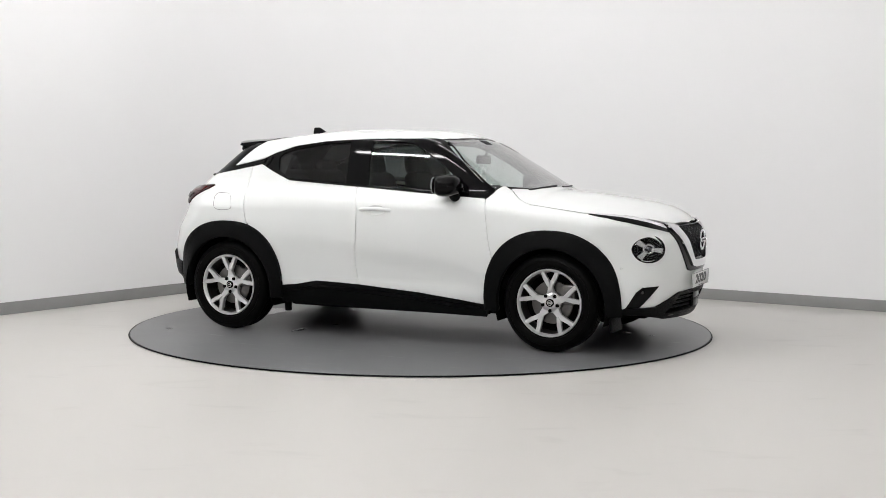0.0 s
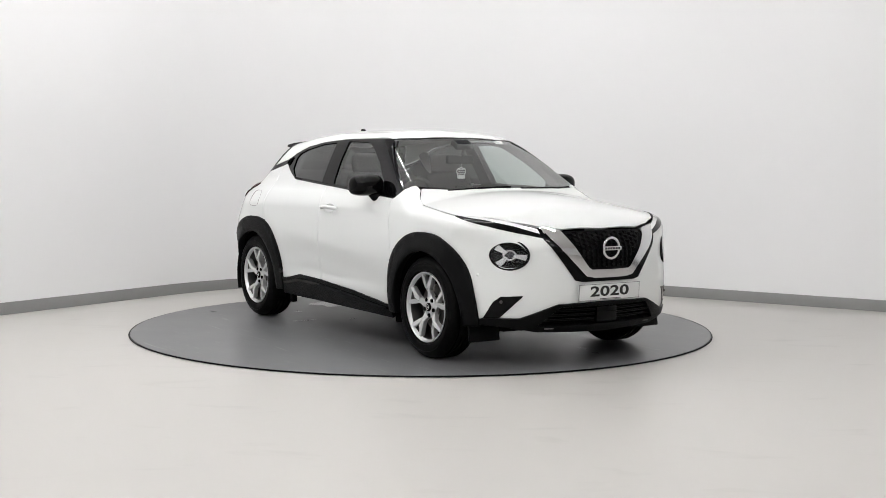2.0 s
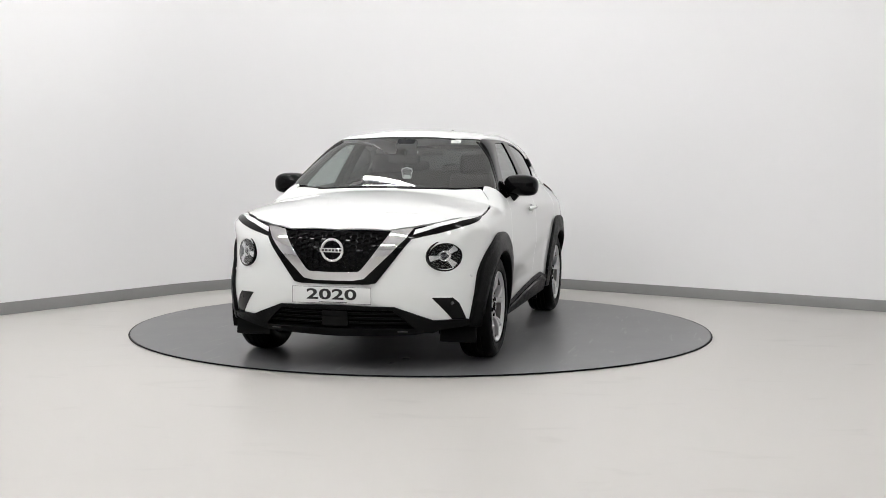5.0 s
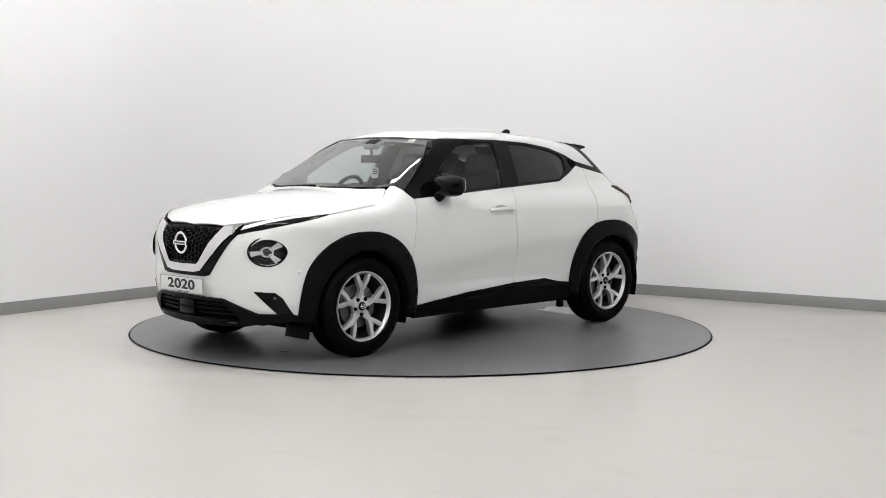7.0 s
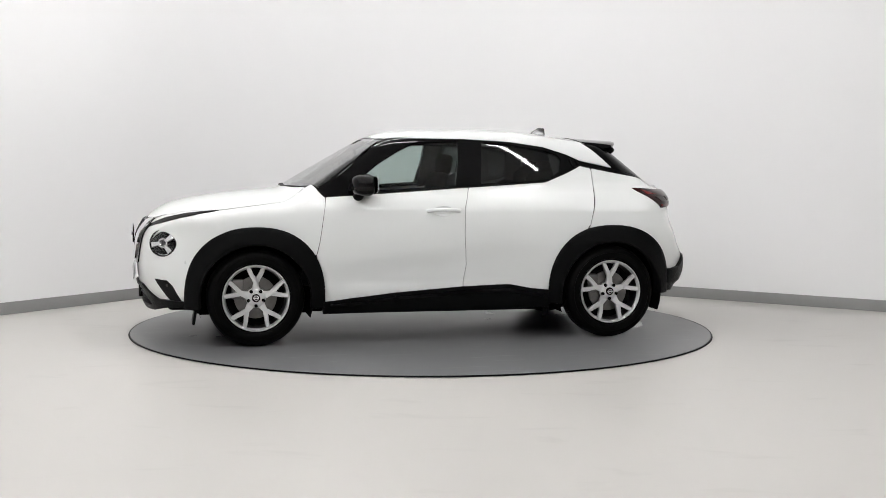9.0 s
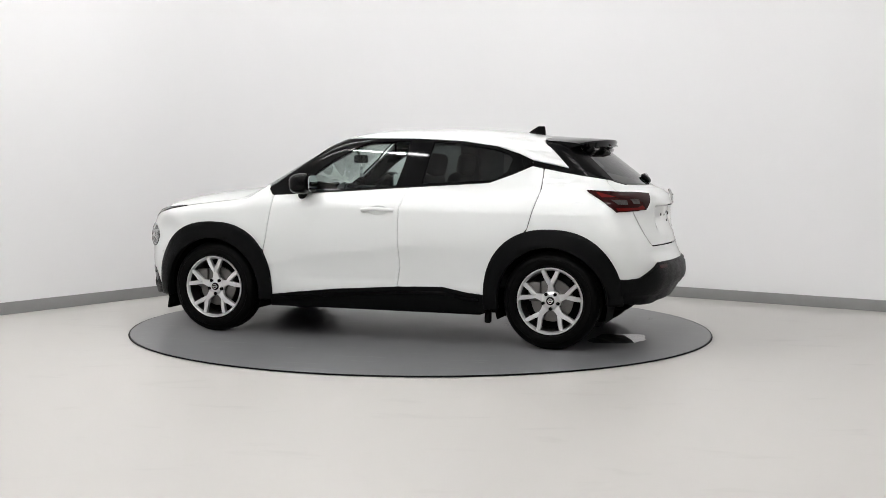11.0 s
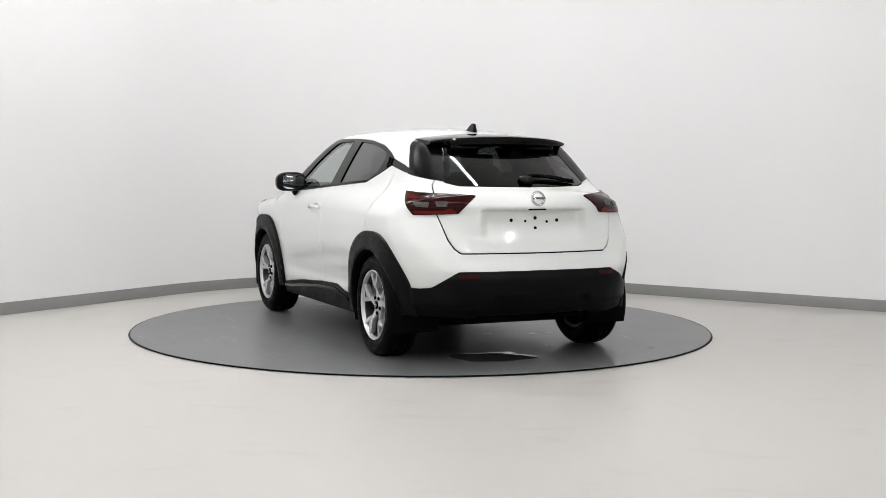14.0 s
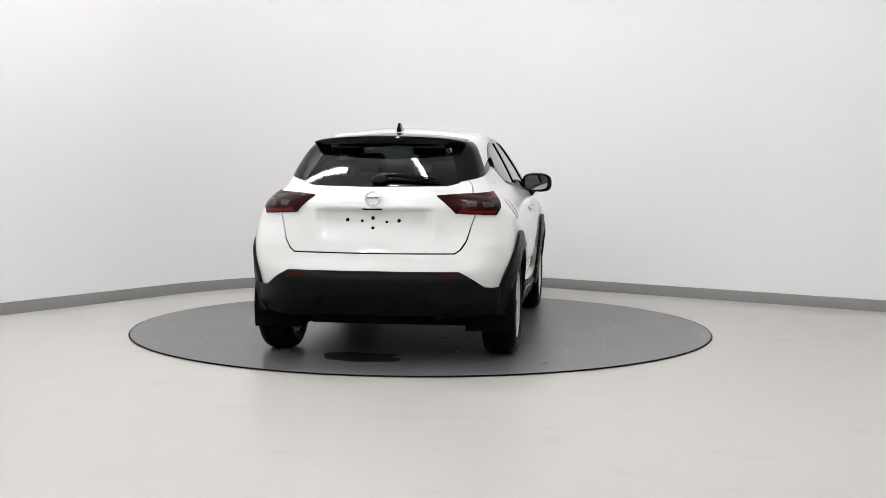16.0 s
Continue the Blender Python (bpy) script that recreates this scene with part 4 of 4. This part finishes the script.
def build_wheel(name, car, x, s):
    """Tyre, five forked spokes, hub cap, nuts, disc and caliper."""
    hub = new(name)
    hub.parent = car
    hub.location = (x, s * 0.768, 0.343)
    hub.rotation_euler = (0, 0, 0 if s > 0 else math.pi)
    hub["label"] = "silver alloy wheel with five forked spokes, black tyre"
    bm = bmesh.new()
    R, W = 0.343, 0.113
    prof = [(0.226, 0.085), (0.236, 0.099), (0.252, 0.110), (0.275, 0.115), (0.300, 0.113), (0.318, 0.105), (0.330, 0.094), (0.338, 0.080), (R, 0.060)]
    for g in (0.052, 0.018, -0.018, -0.052):
        prof += [(R, g + 0.006), (R - 0.007, g + 0.005), (R - 0.007, g - 0.005), (R, g - 0.006)]
    prof += [(R, -0.060)] + [(r, -o) for r, o in prof[:8]][::-1]
    lathe(bm, prof, n=72)
    for v in bm.verts:
        if v.co.z < -0.332:
            v.co.z = max(v.co.z, -0.3415)
    bmesh.ops.recalc_face_normals(bm, faces=bm.faces)
    part("tyre", bm, RUBBER, hub, "black rubber tyre")
    # raised rings on the tyre's side
    bm = bmesh.new()
    for r in (0.248, 0.292):
        lathe(bm, [(r, 0.108 if r < 0.26 else 0.1135), (r + 0.002, 0.1125 if r < 0.26 else 0.116), (r + 0.005, 0.112 if r < 0.26 else 0.1135)], n=72)
    part("tyre_rib", bm, RUBBER, hub)
    bm = bmesh.new()
    lathe(bm, [(0.237, 0.100), (0.234, 0.107), (0.228, 0.107), (0.222, 0.100), (0.214, 0.085)], n=72)
    part("rim", bm, ALLOY, hub, "silver rim lip")
    # barrel in darker metal than the lip: shade between spokes put into colour
    bm = bmesh.new()
    lathe(bm, [(0.214, 0.085), (0.206, 0.0), (0.208, -0.095), (0.228, -0.100)], n=72)
    part("rim_barrel", bm, STEEL, hub, "rim barrel with its shade put into the grey")
    for k in range(5):
        bm = bmesh.new()
        # one stem that forks into two arms
        stem = [(0.036, 0.036), (0.066, 0.027), (0.100, 0.019), (0.126, 0.018), (0.126, -0.018), (0.100, -0.019), (0.066, -0.027), (0.036, -0.036)]
        place = lambda u, v, w: Vector((v, w - 0.024 * min(1.0, max(0.0, (0.15 - u) / 0.08)), u))
        prism(bm, stem, 0.062, 0.094, place)
        for q in (1, -1):
            arm = [(0.110, 0.0), (0.110, q * 0.020), (0.136, q * 0.032), (0.162, q * 0.047), (0.221, q * 0.072), (0.229, q * 0.044), (0.182, q * 0.023), (0.150, q * 0.004), (0.144, 0.0)]
            prism(bm, arm, 0.062, 0.098, place)
        bmesh.ops.recalc_face_normals(bm, faces=bm.faces)
        bmesh.ops.bevel(bm, geom=list(bm.edges), offset=0.004, segments=2, affect="EDGES", clamp_overlap=True)
        bmesh.ops.transform(bm, matrix=Matrix.Rotation(2 * math.pi * k / 5, 4, "Y"), verts=bm.verts)
        part("spoke", bm, ALLOY, hub)
    bm = bmesh.new()
    lathe(bm, [(0.072, 0.040), (0.070, 0.066), (0.060, 0.074), (0.034, 0.078), (0.0005, 0.078)], n=40)
    part("hub_face", bm, ALLOY, hub)
    bm = bmesh.new()
    lathe(bm, [(0.029, 0.076), (0.029, 0.084), (0.025, 0.087), (0.0005, 0.088)], n=32)
    cap = part("hub_cap", bm, GLOSS, hub, "black hub cap with a bright ring")
    bm = bmesh.new()
    lathe(bm, [(0.018, 0.086), (0.018, 0.090), (0.014, 0.090), (0.014, 0.086)], n=28, close=True)
    rbox(bm, (0, 0.0885, 0), (0.044, 0.003, 0.008), 0.001, 1)
    part("cap_ring", bm, CHROME, cap)
    for k in range(5):
        a = 2 * math.pi * (k + 0.5) / 5
        bm = bmesh.new()
        lathe(bm, [(0.0145, 0.079), (0.0145, 0.0745), (0.011, 0.072), (0.011, 0.082), (0.0005, 0.084)], n=12)
        bmesh.ops.translate(bm, vec=(0.054 * math.sin(a), 0, 0.054 * math.cos(a)), verts=bm.verts)
        part("wheel_nut", bm, DARK, hub)
    bm = bmesh.new()
    lathe(bm, [(0.150, 0.012), (0.150, 0.030), (0.080, 0.030), (0.078, 0.045), (0.0005, 0.045)], n=48)
    part("brake_disc", bm, STEEL, hub)
    bm = bmesh.new()
    rbox(bm, (0.125 if s > 0 else -0.125, 0.02, 0.06), (0.09, 0.07, 0.14), 0.015, 2)
    part("brake_caliper", bm, STEEL, hub)
    # black disc added to deepen the shade behind the spokes
    bm = bmesh.new()
    lathe(bm, [(0.207, -0.02), (0.0005, -0.02)], n=40)
    part("wheel_back", bm, DARK, hub)
    return hub


def build_underside(car):
    bm = bmesh.new()
    rbox(bm, (0.12, 0, 0.30), (3.24, 1.10, 0.20), 0.03, 2)
    rbox(bm, (-1.60, 0, 0.40), (0.40, 1.10, 0.12), 0.03, 2)
    rbox(bm, (0.0, 0, 0.27), (1.62, 1.58, 0.12), 0.03, 2)
    rbox(bm, (1.75, 0, 0.45), (0.35, 1.10, 0.44), 0.03, 2)
    rbox(bm, (-1.78, 0, 0.47), (0.30, 1.10, 0.24), 0.03, 2)
    part("underbody", bm, DARK, car, "black underbody")
    for cx in (1.318, -1.318):
        for s in (1, -1):
            bm = bmesh.new()
            rows = []
            for w in (0.56, 0.865):
                rows.append([bm.verts.new((cx + 0.405 * math.cos(t), s * w, 0.335 + 0.405 * math.sin(t))) for t in [radians(-20 + 220 * k / 28) for k in range(29)]])
            for k in range(28):
                bm.faces.new((rows[0][k], rows[0][k + 1], rows[1][k + 1], rows[1][k]))
            bm.faces.new(rows[0])
            part("wheel_housing", bm, DARK, car, "black wheel housing")
    for s in (1, -1):
        bm = bmesh.new()
        rbox(bm, (1.74, s * 0.70, 0.215), (0.02, 0.24, 0.12), 0.008, 2, turn=(0, -10, 0))
        part("air_deflector", bm, CLAD, car, "black rubber air deflector")
        bm = bmesh.new()
        rbox(bm, (-0.84, s * 0.76, 0.205), (0.045, 0.05, 0.10), 0.012, 2)
        part("jacking_lug", bm, CLAD, car)
    bm = bmesh.new()
    tube(bm, [(-0.9, -0.2, 0.24), (-1.5, -0.35, 0.27), (-1.80, -0.45, 0.29)], 0.03, 10)
    rbox(bm, (-1.68, 0.20, 0.31), (0.26, 0.55, 0.12), 0.05, 3)
    part("exhaust", bm, DARK, car, "dark exhaust pipe and silencer")


def build_top_details(car):
    # mirrors
    for s in (1, -1):
        mir = new("door_mirror")
        mir.parent = car
        mir["label"] = "gloss black door mirror"
        bm = bmesh.new()
        bmesh.ops.create_uvsphere(bm, u_segments=28, v_segments=18, radius=1.0)
        for v in bm.verts:
            x, y, z = v.co
            f = lambda c, e: math.copysign(abs(c) ** e, c)
            v.co = Vector((0.110 * f(x, 0.75) * (1 if x > 0 else 0.50), 0.124 * f(y, 0.66), 0.078 * f(z, 0.70)))
            v.co.x -= 0.10 * max(0, v.co.y) ** 1.0 * 0.9
            v.co.z -= 0.25 * max(0, v.co.y + 0.02) ** 2 * 4 * 0.3
        bmesh.ops.transform(bm, matrix=Matrix.Translation((0.545, 0.888, 1.140)), verts=bm.verts)
        if s < 0:
            bmesh.ops.transform(bm, matrix=Matrix.Diagonal((1, -1, 1, 1)), verts=bm.verts)
        bmesh.ops.recalc_face_normals(bm, faces=bm.faces)
        part("mirror_housing", bm, GLOSS, mir)
        bm = bmesh.new()
        tube(bm, [(0.60, s * 0.80, 1.045), (0.59, s * 0.83, 1.055), (0.57, s * 0.855, 1.09)], 0.034, 12)
        part("mirror_foot", bm, CLAD, mir)
        bm = bmesh.new()
        out = [(0.094 * math.copysign(abs(math.cos(t)) ** 0.6, math.cos(t)), 0.060 * math.copysign(abs(math.sin(t)) ** 0.6, math.sin(t))) for t in [2 * math.pi * k / 28 for k in range(28)]]
        prism(bm, out, -0.003, 0.003, lambda u, v, w: Vector((0.481 - 0.10 * (u + 0.02) + w, s * (0.885 + u), 1.141 + v)))
        bmesh.ops.recalc_face_normals(bm, faces=bm.faces)
        part("mirror_glass", bm, MIRROR, mir, smooth=False)
    # aerial fin
    bm = bmesh.new()
    z0 = float(top_line(np.array([-1.0]), np.array([0.0]))[0])
    prism(bm, [(-0.905, -0.006), (-1.062, -0.006), (-1.056, 0.062), (-1.005, 0.064), (-0.965, 0.040)], -0.018, 0.018, lambda u, v, w: Vector((u, w * (1 - 0.75 * max(0, v) / 0.072), z0 + v - 0.006)))
    bmesh.ops.recalc_face_normals(bm, faces=bm.faces)
    bmesh.ops.bevel(bm, geom=list(bm.edges), offset=0.004, segments=2, affect="EDGES")
    part("aerial_fin", bm, GLOSS, car, "gloss black shark-fin aerial")
    # tail spoiler with its brake light
    bm = bmesh.new()
    rows = []
    for i in range(41):
        y = -0.515 + 1.03 * i / 40
        e = (abs(y) / 0.515) ** 8
        zt = lambda x: float(top_line(np.array([x]), np.array([abs(y)]))[0])
        x1 = -1.600 + 0.60 * y * y
        top, low = 1.482 - 0.085 * y * y - 0.012 * e, 1.428 - 0.05 * y * y + 0.012 * e
        z0 = zt(-1.185)
        prof = [(-1.185, z0 + 0.004), (-1.30, max(z0 + (top - z0) * 0.35, top) + 0.002), (x1 + 0.03, top), (x1 + 0.006, top - 0.006), (x1, top - 0.018),
                (x1 + 0.012, low), (x1 + 0.06, low - 0.008), (-1.37, low - 0.022), (-1.26, low + 0.012)]
        rows.append([bm.verts.new((px, y, pz)) for px, pz in prof])
    for a, b in zip(rows, rows[1:]):
        for k in range(9):
            bm.faces.new((a[k], a[(k + 1) % 9], b[(k + 1) % 9], b[k]))
    bm.faces.new(rows[0])
    bm.faces.new(rows[-1][::-1])
    bmesh.ops.recalc_face_normals(bm, faces=bm.faces)
    sp = part("tail_spoiler", bm, GLOSS, car, "gloss black roof spoiler")
    for y in (-0.28, 0.28):
        bm = bmesh.new()
        rbox(bm, (-1.47, y, 1.395), (0.10, 0.22, 0.06), 0.022, 3, turn=(0, 38, 0))
        part("spoiler_block", bm, GLOSS, sp)
    bm = bmesh.new()
    rbox(bm, (-1.588, 0, 1.434), (0.010, 0.26, 0.008), 0.002, 1)
    part("high_brake_light", bm, DARKLENS, sp)
    # rear wiper
    wp = new("rear_wiper")
    wp.parent = car
    wp["label"] = "black rear wiper"
    p0, n0 = at("rear", -0.01, 1.185, 0.012)
    bm = bmesh.new()
    bmesh.ops.create_uvsphere(bm, u_segments=16, v_segments=10, radius=1, matrix=Matrix.Translation(p0) @ Matrix.Rotation(radians(-40), 4, "Y") @ Matrix.Diagonal((0.045, 0.055, 0.022, 1)))
    part("wiper_pivot", bm, GLOSS, wp)
    bm = bmesh.new()
    tube(bm, [at("rear", y, z, 0.022)[0] for y, z in ((-0.0, 1.20), (-0.10, 1.203), (-0.22, 1.192), (-0.38, 1.170))], 0.013, 8)
    part("wiper_arm", bm, GLOSS, wp)
    bm = bmesh.new()
    tube(bm, [at("rear", y, z, 0.010)[0] for y, z in ((-0.05, 1.182), (-0.20, 1.178), (-0.40, 1.166))], 0.007, 6)
    part("wiper_blade", bm, CLAD, wp)
    # front wipers
    for ya, yb, xa in ((-0.50, 0.02, 0.0), (0.10, 0.60, 0.0)):
        bm = bmesh.new()
        pts = [at("top", 1.076 - 0.20 * (ya + (yb - ya) * k / 6) ** 2 - 0.004 * k, ya + (yb - ya) * k / 6, 0.003)[0] for k in range(7)]
        tube(bm, pts, 0.007, 6)
        part("front_wiper", bm, CLAD, car, "black windscreen wiper")
    # bare holes of the plate holder, drawn as flattened dark beads, and boot release
    for y, z, r in ((0.170, 0.935, 0.012), (0.073, 0.929, 0.009), (0.003, 0.949, 0.012), (0.003, 0.884, 0.011), (-0.085, 0.924, 0.009), (-0.163, 0.932, 0.012)):
        p0, n0 = at("rear", y, z, 0.001)
        bm = bmesh.new()
        bmesh.ops.create_uvsphere(bm, u_segments=12, v_segments=8, radius=r, matrix=Matrix.Translation(p0) @ Matrix.Diagonal((0.35, 1, 1, 1)))
        part("plate_hole", bm, DARK, car)
    p0, n0 = at("rear", 0.0, 1.006, 0.0)
    bm = bmesh.new()
    rbox(bm, (p0.x + 0.004, 0.003, 1.008), (0.02, 0.125, 0.018), 0.004, 2)
    part("boot_release", bm, GLOSS, car)
    # fuel flap, a faint line on the driver's side
    loop = [at("side", x, z, 0.0012)[0] for x, z in rnd([(-1.487, 1.055), (-1.335, 1.055), (-1.275, 0.930), (-1.445, 0.925)], 0.05, 5)]
    bm = bmesh.new()
    tube(bm, [(p.x, -p.y, p.z) for p in loop + loop[:1]], 0.0017, 5)
    part("fuel_flap_gap", bm, STEEL, car)


def seat_into(name, car, x, y, rear=False):
    seat = new(name)
    seat.parent = car
    seat["label"] = "dark cloth car seat with headrest"
    w = 0.50
    bm = bmesh.new()
    rbox(bm, (x, y, 0.62), (0.52, w, 0.16), 0.06, 4, turn=(0, -6, 0))
    part("seat_cushion", bm, CLOTH, seat)
    bm = bmesh.new()
    rbox(bm, (x - 0.30, y, 0.93), (0.15, w, 0.60), 0.06, 4, turn=(0, -16, 0), taper=(0.8, 0.82))
    part("seat_back", bm, CLOTH, seat)
    bm = bmesh.new()
    rbox(bm, (x - 0.41, y, 1.285), (0.10, 0.27, 0.17), 0.045, 4, turn=(0, -10, 0))
    part("headrest", bm, CLOTH, seat)
    for q in (-0.06, 0.06):
        bm = bmesh.new()
        tube(bm, [(x - 0.375, y + q, 1.17), (x - 0.40, y + q, 1.24)], 0.007, 6)
        part("headrest_post", bm, STEEL, seat)


def build_interior(car):
    bm = bmesh.new()
    rbox(bm, (-0.2, 0, 0.46), (2.5, 1.50, 0.10), 0.02, 2)
    rbox(bm, (-1.55, 0, 0.80), (0.5, 1.18, 0.40), 0.05, 2)
    part("cabin_floor", bm, TRIM, car, "dark carpeted cabin floor")
    bm = bmesh.new()
    rbox(bm, (0.74, 0, 0.94), (0.46, 1.40, 0.24), 0.07, 4, turn=(0, 4, 0))
    rbox(bm, (0.57, -0.36, 1.055), (0.20, 0.36, 0.10), 0.04, 3)
    rbox(bm, (0.56, 0.0, 1.06), (0.03, 0.22, 0.14), 0.01, 2, turn=(0, -12, 0))
    rbox(bm, (0.35, 0, 0.66), (0.8, 0.22, 0.22), 0.04, 3)
    part("dashboard", bm, TRIM, car, "dark dashboard and console")
    for s in (1, -1):
        panel("door_card", "side", [(0.70, 1.05), (0.70, 0.5), (-0.80, 0.5), (-0.90, 1.12), (-0.2, 1.10)], TRIM, car, s, lift=-0.075, depth=0, d=0.08)
        panel("pillar_lining", "side", [(-1.03, 1.16), (-1.06, 1.38), (-0.96, 1.41), (-0.90, 1.40), (-0.93, 1.17)], LINER, car, s, lift=-0.04, depth=0.0, d=0.06)
        panel("pillar_lining", "side", [(-0.16, 1.11), (-0.20, 1.46), (-0.34, 1.46), (-0.31, 1.13)], TRIM, car, s, lift=-0.04, depth=0.0, d=0.06)
        panel("quarter_lining", "side", [(-1.00, 0.95), (-1.0, 1.24), (-1.12, 1.32), (-1.3, 1.25), (-1.62, 1.16), (-1.62, 0.95)], TRIM, car, s, lift=-0.05, depth=0.0, d=0.06)
    seat_into("front_seat", car, 0.10, 0.37)
    seat_into("front_seat", car, 0.10, -0.37)
    bm = bmesh.new()
    rbox(bm, (-0.72, 0, 0.64), (0.50, 1.26, 0.18), 0.06, 4)
    rbox(bm, (-1.06, 0, 0.95), (0.16, 1.24, 0.60), 0.06, 4, turn=(0, -20, 0), taper=(0.8, 0.92))
    part("rear_bench", bm, CLOTH, car, "dark cloth rear bench")
    for y in (0.38, -0.38, 0.0):
        bm = bmesh.new()
        rbox(bm, (-1.17, y, 1.25 if y else 1.22), (0.09, 0.26, 0.13), 0.04, 3, turn=(0, -12, 0))
        part("rear_headrest", bm, CLOTH, car)
    # steering wheel on the driver's side
    bm = bmesh.new()
    n, t = 36, 8
    rows = []
    for i in range(n):
        a = 2 * math.pi * i / n
        rows.append([bm.verts.new((0.016 * math.sin(2 * math.pi * k / t), (0.18 + 0.016 * math.cos(2 * math.pi * k / t)) * math.cos(a), (0.18 + 0.016 * math.cos(2 * math.pi * k / t)) * math.sin(a))) for k in range(t)])
    for i in range(n):
        for k in range(t):
            bm.faces.new((rows[i][k], rows[(i + 1) % n][k], rows[(i + 1) % n][(k + 1) % t], rows[i][(k + 1) % t]))
    rbox(bm, (0.01, 0, 0), (0.04, 0.13, 0.10), 0.02, 3)
    rbox(bm, (0.01, 0, -0.01), (0.02, 0.34, 0.035), 0.006, 2)
    rbox(bm, (0.01, 0, -0.10), (0.02, 0.04, 0.16), 0.006, 2)
    bmesh.ops.recalc_face_normals(bm, faces=bm.faces)
    st = part("steering_wheel", bm, TRIM, car, "black steering wheel")
    st.location, st.rotation_euler = (0.44, -0.36, 1.02), (0, radians(-24), 0)
    # inner mirror, hanging tag, sticker
    bm = bmesh.new()
    rbox(bm, (0.47, -0.02, 1.325), (0.035, 0.24, 0.065), 0.014, 3)
    tube(bm, [(0.475, -0.01, 1.335), (0.50, 0.0, 1.42)], 0.012, 8)
    rbox(bm, (0.47, 0.0, 1.435), (0.10, 0.16, 0.05), 0.02, 2, turn=(0, 30, 0))
    part("inner_mirror", bm, TRIM, car, "dark interior mirror and sensor pod")
    bm = bmesh.new()
    tube(bm, [(0.46, 0.0, 1.30), (0.46, 0.0, 1.26)], 0.0015, 5)
    ring = [(-0.030, -0.045), (0.030, -0.045), (0.034, -0.010), (0.042, 0.005), (0.036, 0.024), (0.0, 0.034), (-0.036, 0.024), (-0.042, 0.005), (-0.034, -0.010)]
    for a, b in zip(ring, ring[1:] + ring[:1]):
        tube(bm, [(0.46, a[0], 1.228 + a[1]), (0.46, b[0], 1.228 + b[1])], 0.0042, 6)
    rbox(bm, (0.46, 0, 1.198), (0.003, 0.050, 0.022), 0.0, 1)
    for z in (1.221, 1.236, 1.250):
        rbox(bm, (0.46, 0, z), (0.003, 0.062, 0.005), 0.0, 1)
    part("hanging_tag", bm, PALETAG, car, "pale cup-shaped tag hanging from the mirror")
    p0, n0 = at("top", 0.43, 0.37, -0.006)
    bm = bmesh.new()
    rbox(bm, p0, (0.05, 0.075, 0.002), 0.0, 1, turn=(0, 32, 0))
    part("screen_sticker", bm, WHITECARD, car, "small white paper sticker on the windscreen")


def build_car():
    car = new("car")
    tagged(car, "white compact crossover car with black trim on a turntable", "car")
    build_body(car)
    build_front_details(car)
    for x in (1.318, -1.318):
        for s in (1, -1):
            build_wheel("wheel", car, x, s)
    build_underside(car)
    build_top_details(car)
    build_interior(car)
    return car


build_room()
table = build_table()
car = build_car()


def motions():
    """The plate turns at a steady speed and carries the car."""
    rows_t, rows_c = [], []
    for k in range(33):
        t = 0.5 * k
        turn = Matrix.Rotation(radians(HEADING + SPEED * t), 4, "Z")
        rows_t.append((t, turn))
        rows_c.append((t, turn @ Matrix.Translation(-HUB)))
    walk(table, rows_t)
    walk(car, rows_c)


motions()
